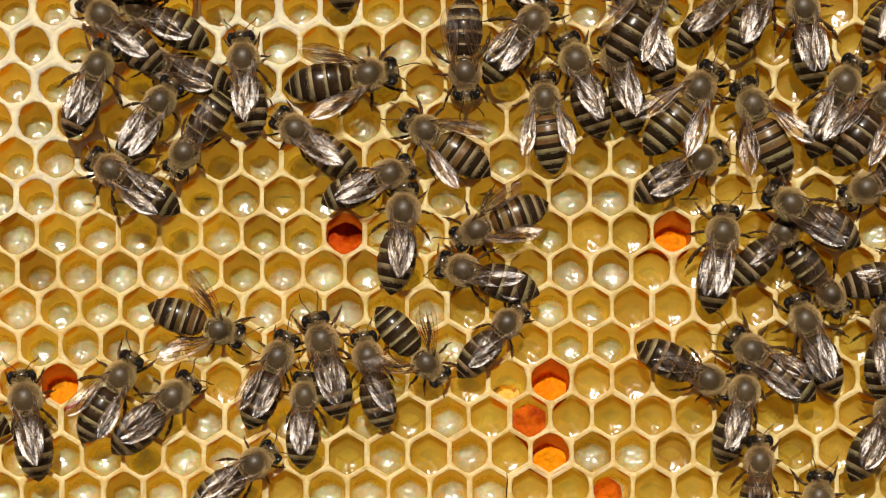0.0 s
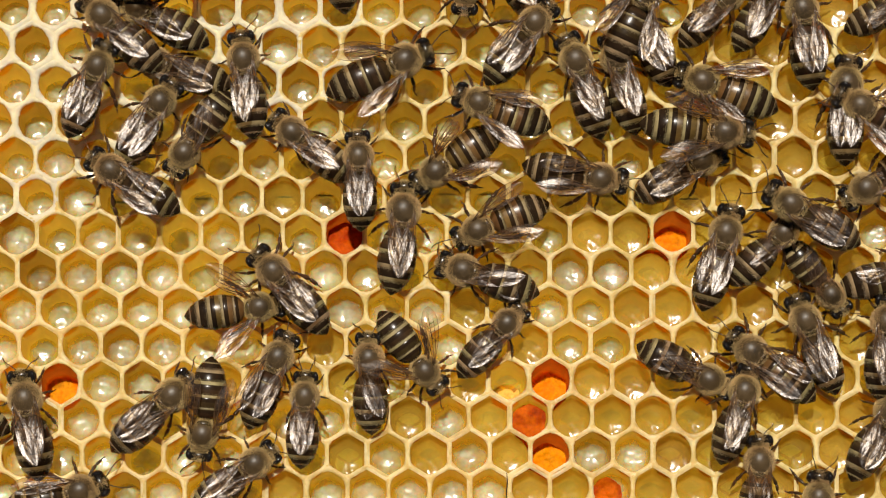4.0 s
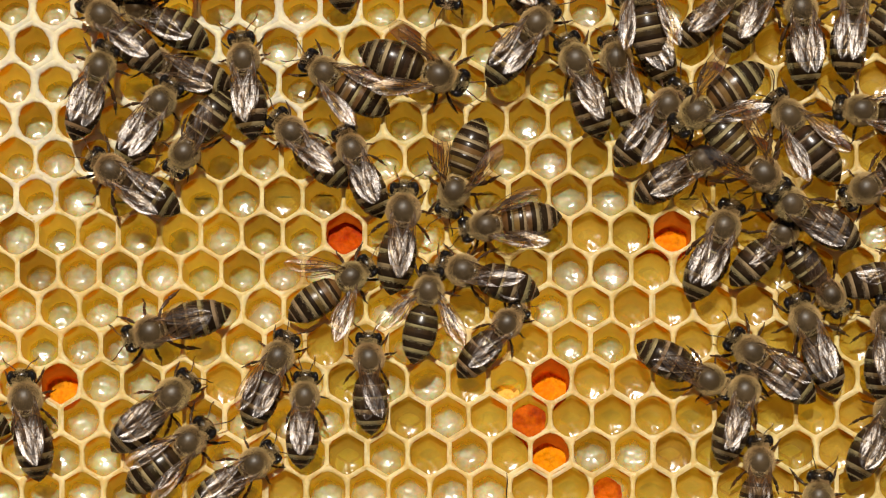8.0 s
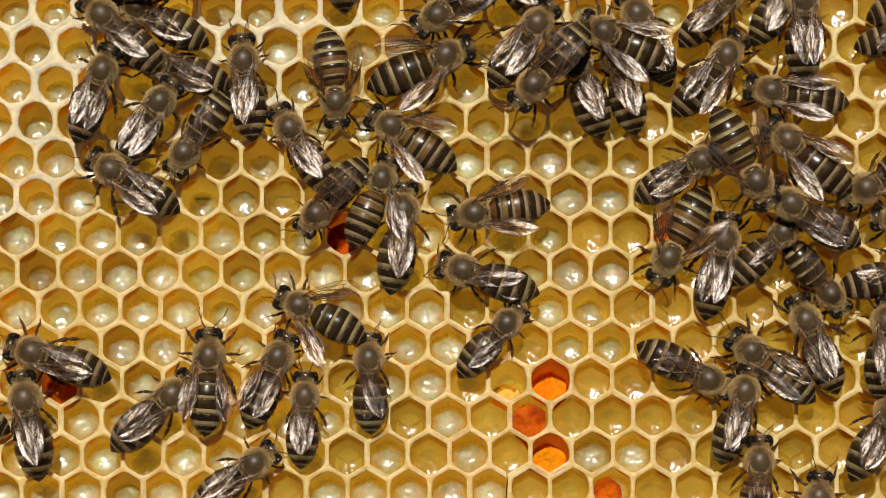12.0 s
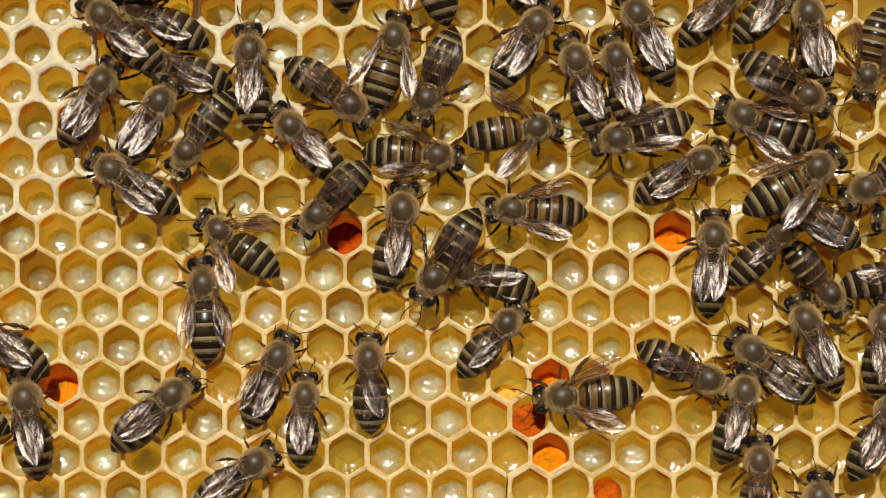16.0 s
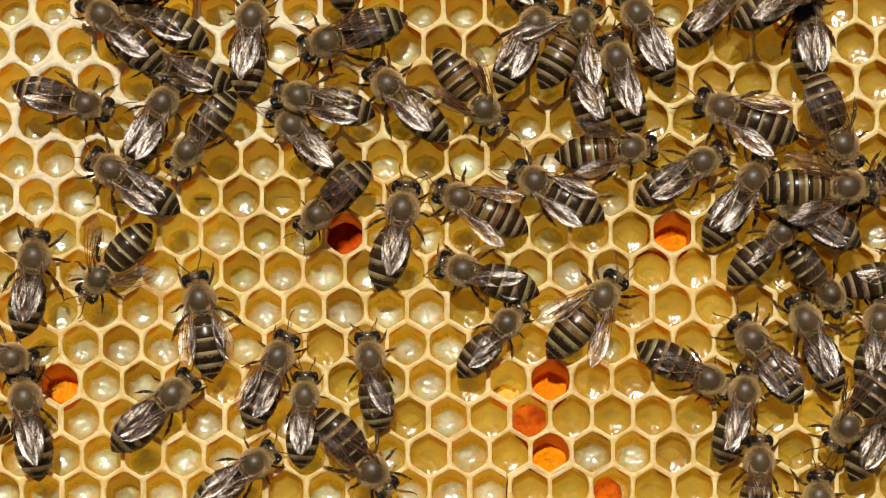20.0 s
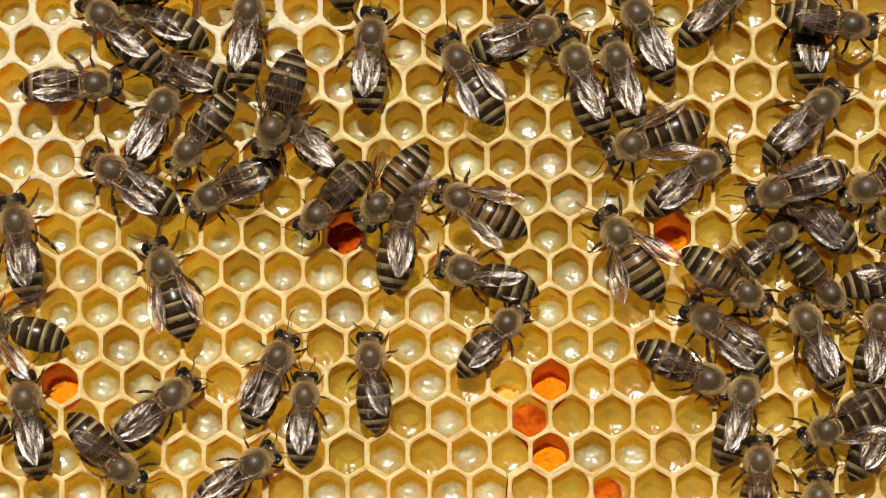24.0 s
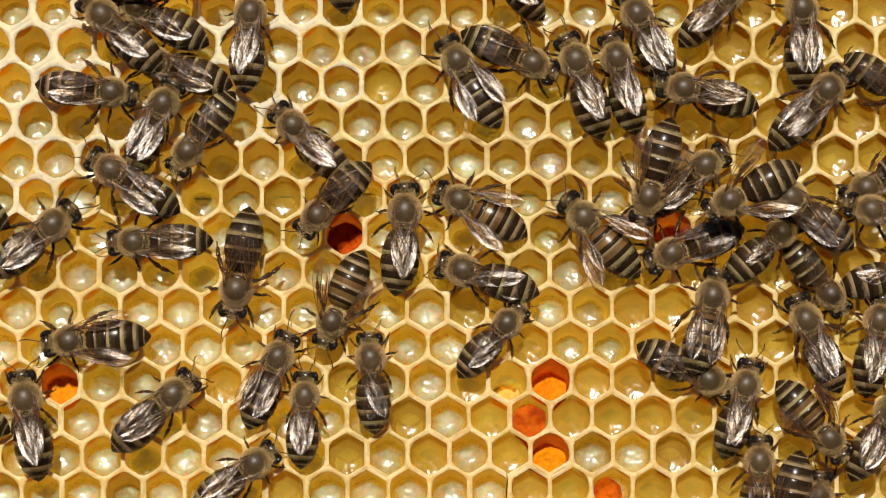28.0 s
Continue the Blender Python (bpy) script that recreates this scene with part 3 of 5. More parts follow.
def settle(key, size, spread, m):
    """A bee of that size on the comb, its wings spread by so many degrees."""
    bee = FIRST_BEE if not BEES else copy_thing(FIRST_BEE, m)
    bee.matrix_basis = m
    bee.scale = (size, size, size)
    BEES[key] = bee
    folded = "folded" if spread < 11 else "half-open" if spread < 21 else "outspread"
    tint = "amber-banded" if key in AMBER_BEES else "thin-banded" if key in WORN_BEES else "cream-banded"
    tagged(bee, "dark worker honey bee " + ("resting" if key in RESTING else "walking") + " on the comb, " + tint + " abdomen, " + folded + " wings", "bee", "bees on the comb")
    for p in bee.children_recursive:
        kind = p.name.split(".")[0]
        side = 1 if p.location.x > 0 else -1
        p.rotation_mode = "XYZ"
        if key in AMBER_BEES and kind == "tergite" and p.material_slots[0].material == BROWN_CHITIN:
            p.material_slots[0].link = "OBJECT"
            p.material_slots[0].material = AMBER_CHITIN
        if key in WORN_BEES and kind == "hair_band" and p.material_slots[0].material == BAND:
            p.material_slots[0].link = "OBJECT"
            p.material_slots[0].material = THIN_BAND
        if kind == "forewing":
            p.rotation_euler = (radians(bee_rng.uniform(-8, 5) + (9 if key in FLAT_WINGED else 0)), 0, side * radians(spread + bee_rng.uniform(-4, 4) - (13 if spread < 21 else 6)))
        elif kind == "hindwing":
            p.rotation_euler = (radians(bee_rng.uniform(-8, 3) + (9 if key in FLAT_WINGED else 0)), 0, side * radians(spread * 0.95 + bee_rng.uniform(-4, 3) - (11 if spread < 21 else 5)))
        elif kind == "antenna":
            p.rotation_euler = (radians(bee_rng.uniform(-25, 10)), 0, radians(bee_rng.uniform(-22, 22)))
        elif kind == "head":
            nod = bee_rng.uniform(12, 32) if key in RESTING else bee_rng.uniform(2, 16)
            p.matrix_basis = hinged((0, 4.9, 0.1), -nod, 0, bee_rng.uniform(-6, 6))
        elif kind == "abdomen":
            p.matrix_basis = hinged((0, 1.2, -0.1), bee_rng.uniform(-3, 7), 0, bee_rng.uniform(-6, 6))
        elif kind in ("foreleg", "middle_leg", "hind_leg"):
            p.rotation_euler = (0, 0, radians(bee_rng.uniform(-16, 16)))
            p.scale = [bee_rng.uniform(0.60, 0.74) if key in RESTING else bee_rng.uniform(0.82, 0.92)] * 2 + [1]


BEES = {}
settle("s1", 1.04, 8, spot(-41.2, 27.6, 4.6, 46))
settle("s2", 1.03, 10, spot(-36.6, 29.3, 2.5, 60))
settle("s3", 1.02, 14, spot(-33.9, 22.9, 2.5, 72))
settle("a", 0.99, 18, spot(-45.1, 20.5, 4.9, -22))
settle("s5", 1.01, 16, spot(-38.0, 16.3, 3.7, -36))
settle("s6", 0.97, 2, spot(-31.5, 14.8, 4.1, -211))
settle("s7", 1.02, 16, spot(-39.7, 8.3, 5.0, 56))
settle("s8", 1.04, 10, spot(-25.3, 21.3, 2.5, 6))
settle("s9", 1.00, 12, spot(-16.5, 13.5, 2.4, 53))
settle("s10", 1.10, 9, spot(-5.3, 1.6, 2.6, -4))
settle("d", 1.00, 26, spot(7.1, 3.7, 2.4, -245))
settle("s12", 1.04, 4, spot(5.6, -3.6, 3.0, 74))
settle("s13", 0.94, 8, spot(6.3, -11.7, 2.3, -42))
settle("s14", 1.03, 18, spot(-22.6, -16.7, 2.5, -27))
settle("s15", 0.95, 10, spot(-17.9, -21.8, 2.3, -3))
settle("s16", 1.00, 3, spot(-8.9, -16.8, 2.4, 14))
settle("s17", 1.10, 10, spot(-52.9, -22.5, 2.6, 12))
settle("s17b", 0.96, 8, spot(-61.8, -20.8, 2.3, 65))
settle("s18", 1.09, 14, spot(-37.1, -21.2, 2.6, -48))
settle("s19", 1.01, 14, spot(-26.7, -29.3, 2.4, -55))
settle("s20", 1.07, 10, spot(18.3, 21.2, 2.6, 23))
settle("s21", 1.02, 9, spot(23.1, 21.5, 2.4, 16))
settle("s22", 1.03, 14, spot(26.4, 27.4, 2.5, 29))
settle("p1", 1.04, 30, spot(25.0, 29.7, 4.6, -36))
settle("s23", 1.00, 14, spot(30.5, 10.0, 2.4, -64))
settle("e", 1.06, 16, spot(35.4, -1.1, 2.5, -9))
settle("s25", 0.95, 4, spot(41.5, 0.1, 3.6, -46))
settle("s26", 0.91, 4, spot(48.1, -3.7, 2.2, -142))
settle("s27", 1.00, 3, spot(57.4, -3.3, 2.9, -80))
settle("s28", 1.04, 13, spot(47.7, -12.1, 2.5, 23))
settle("s29", 1.02, 4, spot(31.3, -15.5, 2.4, -114))
settle("g", 1.05, 20, spot(42.1, -14.9, 2.9, 54))
settle("s31", 1.01, 10, spot(37.7, -21.1, 3.6, -16))
settle("s32", 0.98, 8, spot(40.4, -30.2, 2.4, -4))
settle("s33", 0.99, 6, spot(48.0, -34.9, 2.4, -4))
settle("s34", 1.03, 14, spot(55.9, -23.6, 2.5, -28))
settle("s35", 1.02, 10, spot(56.3, -12.4, 3.5, -8))
settle("s36", 1.06, 12, spot(46.8, 3.9, 6.0, 56))
settle("s37", 1.02, 6, spot(56.9, 9.4, 2.5, -238))
settle("s39", 0.90, 14, spot(34.7, 30.6, 2.2, -49))
settle("s40", 0.96, 12, spot(40.0, 30.4, 3.1, -23))
settle("s41", 1.06, 14, spot(46.7, 27.7, 2.5, 9))
settle("s42", 1.01, 20, spot(9.5, 26.8, 4.5, -41))
settle("s43", 0.90, 8, spot(8.9, 34.1, 2.2, 48))
settle("s45", 1.03, 6, spot(-13.4, 37.3, 2.5, 5))
settle("s46", 0.91, 10, spot(57.4, 30.6, 2.2, -22))
settle("s47", 1.02, 10, spot(-36.2, 34.0, 4.9, -78))
settle("m1", 0.97, 48, spot(-31.5, -9.4, 2.3, -110))
settle("m2", 1.06, 14, spot(-14.6, -14.8, 2.8, 17))
settle("m3", 1.00, 22, spot(-43.2, -18.9, 2.4, -35))
settle("m4", 1.04, 22, spot(-71.4, -38.7, 2.5, -79))
settle("m5", 0.96, 48, spot(-4.2, -12.6, 2.3, -135))
settle("m6", 1.10, 34, spot(-12.9, 21.8, 2.6, -80))
settle("m7", 1.03, 20, spot(2.6, 25.6, 4.7, -176))
settle("m8", 1.01, 36, spot(0.4, 13.6, 2.4, 59))
settle("m9", 0.99, 30, spot(13.2, 16.3, 2.4, 3))
settle("m10", 0.97, 14, spot(-9.5, 8.4, 3.1, -66))
settle("m11", 1.09, 28, spot(30.8, 18.0, 2.6, -38))
settle("m12", 1.06, 34, spot(41.2, 15.6, 2.5, 27))
settle("m13", 1.06, 12, spot(50.0, 18.5, 2.6, -28))
settle("m14", 1.06, 24, spot(54.8, 16.7, 2.5, -37))
settle("m15", 1.02, 22, spot(80.2, 20.0, 2.4, 87))
settle("m16", 1.06, 18, spot(21.8, 45.4, 2.5, -208))
settle("m17", 1.04, 14, spot(-34.0, 42.1, 2.5, -103))
settle("m18", 1.01, 16, spot(2.2, 39.9, 3.3, -171))
settle("m19", 1.08, 14, spot(7.6, 41.4, 5.6, -254))
settle("m20", 0.99, 14, spot(-73.6, -11.2, 2.4, -93))
settle("m21", 1.03, 22, spot(79.1, -11.5, 2.5, -242))
settle("m22", 0.99, 8, spot(67.2, 6.6, 2.4, -264))
settle("m23", 0.91, 28, spot(79.1, 21.7, 4.3, -104))
settle("m24", 1.01, 12, spot(58.5, 43.2, 2.4, -267))
settle("m25", 1.01, 42, spot(78.8, 21.9, 6.6, -260))

build_comb()
build_outer_cells()


def roam(bee, rows):
    """Moves a bee along its rows; its legs step, three and three in turn, while it goes, and its feelers swing."""
    walk(bee, rows)
    paces = []
    for (t0, a), (t1, b) in zip(rows, rows[1:]):
        turn = abs((b.to_euler().z - a.to_euler().z + math.pi) % (2 * math.pi) - math.pi)
        way = (b.translation - a.translation).length / MM + 2.5 * turn
        steps = min(int(way / 2.0), int((t1 - t0) / 0.12))
        paces += [t0 + (t1 - t0) * (k + 0.5) / steps for k in range(steps)]
    if not paces:
        return
    for p in bee.children_recursive:
        kind = p.name.split(".")[0]
        side = 1 if p.location.x > 0 else -1
        here, turn = p.location.copy(), math.degrees(p.rotation_euler.z)
        if kind in ("foreleg", "middle_leg", "hind_leg"):
            first = side * (-1 if kind == "middle_leg" else 1)
            keys = [(0.0, pose(*here, 0, 0, turn))]
            keys += [(t, pose(*here, 0, 0, turn * 0.4 + first * (16 if n % 2 else -16))) for n, t in enumerate(paces) if 0.1 < t < 27.9]
            walk(p, keys + [(28.0, pose(*here, 0, 0, turn))])
        elif kind == "antenna":
            keys = [(0.8 * n, pose(*here, bee_rng.uniform(-25, 12), 0, bee_rng.uniform(-22, 22))) for n in range(36)]
            walk(p, keys)


def motions():
    roam(BEES["a"], [(0, spot(-45.1, 20.5, 4.9, -22)), (6, spot(-45.1, 20.5, 4.9, -22)), (8, spot(-44.7, 20.3, 5.0, -20)), (12, spot(-44.4, 19.9, 4.9, -20)), (15, spot(-44.8, 19.3, 2.4, -23)), (16, spot(-45.4, 18.8, 2.4, -31)), (17, spot(-46.7, 19.0, 2.4, -31)), (17.5, spot(-46.7, 19.3, 2.4, -55)), (18, spot(-46.8, 18.4, 2.4, -78)), (19, spot(-47.8, 19.0, 2.4, -113)), (20, spot(-48.7, 19.2, 2.4, -103)), (21, spot(-48.4, 20.8, 2.4, -89)), (21.5, spot(-48.0, 20.5, 2.4, -92)), (23.5, spot(-48.6, 19.9, 2.4, -97)), (24, spot(-47.7, 21.0, 2.4, -87)), (25, spot(-47.0, 21.0, 2.4, -89)), (26, spot(-48.0, 18.8, 2.4, -118)), (27, spot(-48.0, 18.9, 2.4, -136)), (28, spot(-45.6, 20.4, 2.4, -95))])
    roam(BEES["s5"], [(0, spot(-38.0, 16.3, 3.7, -36)), (16, spot(-38.0, 16.3, 3.7, -36)), (18, spot(-37.6, 16.1, 3.6, -33)), (28, spot(-37.3, 15.9, 3.6, -30))])
    roam(BEES["s6"], [(0, spot(-31.5, 14.8, 4.1, -211)), (14, spot(-31.5, 14.8, 4.1, -211)), (17, spot(-31.0, 14.9, 4.1, -213)), (28, spot(-31.0, 14.9, 4.1, -213))])
    roam(BEES["s8"], [(0, spot(-25.3, 21.3, 2.5, 6)), (12, spot(-25.3, 21.0, 2.5, 5)), (12.5, spot(-25.2, 20.6, 2.5, 4)), (14.5, spot(-24.6, 19.9, 2.5, -6)), (15, spot(-24.9, 19.9, 2.5, -4)), (16, spot(-24.7, 22.3, 2.5, 2)), (17, spot(-23.9, 24.4, 4.5, -11)), (18, spot(-24.9, 26.4, 2.6, -6)), (20, spot(-24.9, 26.5, 2.6, -6)), (21, spot(-25.3, 27.5, 2.9, -6)), (28, spot(-25.0, 27.2, 2.6, -5))])
    roam(BEES["s9"], [(0, spot(-16.5, 13.5, 2.4, 53)), (9, spot(-17.3, 12.9, 2.4, 43)), (10, spot(-17.4, 12.9, 2.4, 38)), (11, spot(-18.2, 12.8, 2.4, 31)), (12.5, spot(-17.9, 13.0, 2.4, 35)), (14.5, spot(-17.6, 13.4, 2.4, 44)), (20, spot(-17.3, 13.7, 2.4, 45)), (28, spot(-17.1, 13.7, 2.4, 46))])
    roam(BEES["s10"], [(0, spot(-5.3, 1.6, 2.6, -4)), (15, spot(-5.4, 1.6, 2.6, -4)), (16, spot(-5.7, 1.7, 2.6, -8)), (17, spot(-5.9, 2.0, 2.6, -13)), (21, spot(-5.9, 1.7, 2.6, -11)), (23.5, spot(-5.6, 1.6, 2.6, -7)), (25, spot(-5.0, 1.5, 2.6, -2)), (28, spot(-5.0, 1.5, 2.6, -2))])
    roam(BEES["d"], [(0, spot(7.1, 3.7, 2.4, -245)), (3.5, spot(7.1, 3.7, 2.4, -245)), (5.5, spot(7.8, 3.7, 2.4, -249)), (6, spot(7.8, 3.9, 2.4, -252)), (7, spot(8.1, 3.5, 2.4, -258)), (8, spot(8.5, 3.6, 2.4, -259)), (9, spot(8.7, 3.9, 2.4, -258)), (10, spot(8.5, 3.9, 2.4, -255)), (11, spot(7.9, 4.4, 2.4, -278)), (12, spot(7.0, 5.2, 2.4, -258)), (12.5, spot(6.3, 4.4, 2.4, -252)), (14.5, spot(8.9, 3.4, 2.4, -233)), (15, spot(12.3, 4.5, 2.4, -230)), (16, spot(11.9, 5.1, 2.4, -269)), (17, spot(8.0, 4.6, 2.4, -276)), (18, spot(4.9, 5.4, 2.4, -286)), (19, spot(4.9, 5.4, 2.4, -291)), (28, spot(4.9, 5.0, 2.4, -294))])
    roam(BEES["s16"], [(0, spot(-8.9, -16.8, 2.4, 14)), (1, spot(-8.9, -16.9, 2.4, 13)), (2, spot(-9.4, -17.1, 2.4, 3)), (17, spot(-9.4, -17.1, 2.4, 2)), (19, spot(-8.5, -17.0, 2.4, 12)), (20, spot(-8.9, -16.9, 2.4, 9)), (28, spot(-9.1, -17.1, 2.4, 4))])
    roam(BEES["s18"], [(0, spot(-37.1, -21.2, 2.6, -48)), (3, spot(-37.2, -21.0, 2.6, -48)), (28, spot(-37.1, -20.9, 2.6, -48))])
    roam(BEES["p1"], [(0, spot(25.0, 29.7, 4.6, -36)), (1, spot(24.9, 29.6, 4.6, -36)), (2, spot(25.1, 29.4, 4.6, -31)), (3, spot(24.8, 28.3, 4.6, -20)), (3.5, spot(24.4, 29.6, 4.6, -28)), (5.5, spot(24.6, 30.1, 4.6, -31)), (6, spot(24.8, 29.9, 4.6, -28)), (7, spot(25.0, 29.3, 4.6, -5)), (8, spot(25.7, 30.1, 4.6, 6)), (9, spot(24.4, 28.6, 4.6, 40)), (10, spot(23.5, 26.7, 4.6, 55)), (11, spot(22.8, 25.3, 4.6, 62)), (12, spot(23.3, 26.2, 4.6, 62)), (12.5, spot(23.3, 26.5, 4.6, 63)), (13.5, spot(22.4, 29.6, 4.6, 35)), (14.5, spot(21.5, 31.5, 4.6, 8)), (15, spot(20.7, 33.0, 4.6, 6)), (16, spot(19.3, 42.1, 2.5, 6)), (28, spot(19.3, 42.1, 2.5, 6))])
    roam(BEES["s23"], [(0, spot(30.5, 10.0, 2.4, -64)), (20, spot(30.6, 9.7, 2.4, -62)), (21.5, spot(31.0, 8.9, 2.4, -55)), (28, spot(31.2, 8.9, 2.4, -54))])
    roam(BEES["e"], [(0, spot(35.4, -1.1, 2.5, -9)), (2, spot(35.3, -0.9, 2.5, -9)), (3.5, spot(35.4, -1.0, 2.5, -12)), (5.5, spot(35.2, -0.1, 2.5, -30)), (6, spot(35.3, 0.3, 2.5, -20)), (7, spot(35.2, 0.4, 2.5, -30)), (8, spot(34.7, -0.1, 2.5, -24)), (9, spot(33.4, -1.5, 2.5, -13)), (10, spot(33.7, -1.7, 2.5, -16)), (11, spot(34.5, -1.9, 2.5, -27)), (12, spot(35.3, -2.0, 2.5, -13)), (12.5, spot(35.4, -1.7, 2.5, -6)), (14.5, spot(34.1, -1.4, 2.5, 0)), (15, spot(34.9, -2.3, 2.5, -10)), (16, spot(34.5, -1.7, 2.5, -4)), (17, spot(35.2, -1.7, 2.5, -12)), (18, spot(36.2, 1.1, 2.5, -35)), (19, spot(37.1, 4.4, 2.5, -37)), (20, spot(37.9, 6.3, 2.5, -35)), (21, spot(39.7, 7.7, 2.5, -37)), (21.5, spot(39.9, 7.6, 2.5, -22)), (22.5, spot(42.3, 10.6, 2.5, -35)), (23.5, spot(44.3, 14.5, 2.5, -52)), (24, spot(46.4, 16.2, 2.5, -45)), (25, spot(48.7, 17.9, 2.5, -40)), (26, spot(48.1, 17.3, 2.5, -36)), (27, spot(48.0, 17.3, 2.5, -39)), (28, spot(47.1, 18.1, 2.5, -44))])
    roam(BEES["s25"], [(0, spot(41.5, 0.1, 3.6, -46)), (18, spot(41.3, 0.1, 3.5, -47)), (28, spot(41.1, 0.2, 3.3, -50))])
    roam(BEES["s28"], [(0, spot(47.7, -12.1, 2.5, 23)), (28, spot(47.9, -12.0, 2.5, 25))])
    roam(BEES["g"], [(0, spot(42.1, -14.9, 2.9, 54)), (16, spot(42.2, -15.1, 2.6, 53)), (17, spot(43.1, -15.1, 2.8, 47)), (18, spot(42.1, -14.7, 2.5, 51)), (19, spot(41.9, -14.3, 2.5, 44)), (20, spot(41.7, -14.1, 2.5, 39)), (21, spot(39.8, -11.2, 2.5, 39)), (21.5, spot(39.4, -12.3, 2.5, 44)), (23.5, spot(38.7, -13.3, 2.5, 62)), (24, spot(36.4, -11.1, 2.5, 52)), (25, spot(31.7, -8.4, 3.2, 21)), (26, spot(32.4, -7.9, 2.5, 25)), (27, spot(32.7, -9.0, 3.4, 24)), (28, spot(33.7, -9.2, 4.6, -12))])
    roam(BEES["s31"], [(0, spot(37.7, -21.1, 3.6, -16)), (24, spot(37.7, -21.3, 3.6, -16)), (26, spot(37.4, -21.6, 3.7, -17)), (28, spot(37.9, -20.4, 3.7, -15))])
    roam(BEES["s35"], [(0, spot(56.3, -12.4, 3.5, -8)), (15, spot(56.3, -12.4, 3.5, -8)), (18, spot(55.4, -12.2, 2.4, -11)), (28, spot(55.3, -12.2, 2.4, -13))])
    roam(BEES["s36"], [(0, spot(46.8, 3.9, 6.0, 56)), (20, spot(47.0, 3.9, 5.8, 55)), (23, spot(47.4, 4.0, 5.0, 46)), (26, spot(46.5, 4.3, 5.5, 47)), (28, spot(46.6, 4.3, 5.4, 47))])
    roam(BEES["s40"], [(0, spot(40.0, 30.4, 3.1, -23)), (1, spot(40.8, 31.0, 2.5, -26)), (2, spot(39.4, 30.9, 3.8, -32)), (3, spot(40.4, 31.1, 2.9, -31)), (5.5, spot(41.3, 30.9, 2.3, -24)), (7, spot(41.2, 30.8, 2.3, -24)), (8, spot(40.0, 30.8, 3.1, -30)), (9, spot(41.6, 31.2, 2.3, -25)), (12, spot(43.4, 31.9, 2.3, -28)), (15, spot(43.1, 31.8, 2.3, -30)), (16, spot(42.2, 31.2, 2.3, -42)), (17, spot(42.8, 31.4, 4.6, -60)), (21.5, spot(42.8, 31.4, 6.8, -60)), (23.5, spot(44.7, 29.7, 6.8, -82)), (24, spot(48.9, 28.8, 6.8, -99)), (25, spot(52.0, 24.5, 6.8, -109)), (26, spot(54.4, 24.0, 2.3, -134)), (27, spot(54.0, 25.7, 2.3, -115)), (28, spot(57.0, 21.0, 2.6, -124))])
    roam(BEES["s41"], [(0, spot(46.7, 27.7, 2.5, 9)), (8, spot(46.2, 27.6, 2.5, 5)), (11, spot(45.9, 28.5, 4.6, 2)), (14.5, spot(47.0, 27.6, 4.4, 9)), (15, spot(47.4, 26.8, 3.9, 12)), (17, spot(47.1, 27.2, 3.4, 8)), (20, spot(46.9, 27.7, 2.5, 7)), (24, spot(46.9, 27.7, 2.5, 3)), (26, spot(45.9, 27.3, 2.5, 3)), (28, spot(46.1, 27.6, 2.7, 2))])
    roam(BEES["s42"], [(0, spot(9.5, 26.8, 4.5, -41)), (20, spot(10.2, 26.2, 4.5, -31)), (21, spot(9.9, 26.9, 4.5, -27)), (21.5, spot(9.3, 26.6, 4.5, -35)), (22.5, spot(9.4, 27.5, 4.5, -51)), (23.5, spot(9.8, 27.7, 3.9, -67)), (24, spot(9.8, 27.2, 3.3, -76)), (25, spot(9.0, 25.9, 2.8, -108)), (26, spot(7.3, 22.8, 2.4, -149)), (27, spot(7.8, 23.4, 2.4, -138)), (28, spot(8.8, 25.2, 2.4, -117))])
    roam(BEES["s46"], [(0, spot(57.4, 30.6, 2.2, -22)), (1, spot(58.2, 30.9, 2.2, -55)), (2, spot(57.5, 30.6, 2.2, -47)), (3, spot(57.4, 32.1, 2.2, -30)), (5.5, spot(57.4, 28.4, 2.2, -118)), (7, spot(58.5, 29.1, 2.2, -106)), (8, spot(58.7, 31.1, 2.2, -33)), (10, spot(58.5, 30.6, 2.2, -45)), (11, spot(58.7, 28.5, 2.2, -44)), (12, spot(59.1, 27.3, 2.2, -73)), (15, spot(67.6, 26.9, 2.2, -83)), (28, spot(67.6, 26.9, 2.2, -83))])
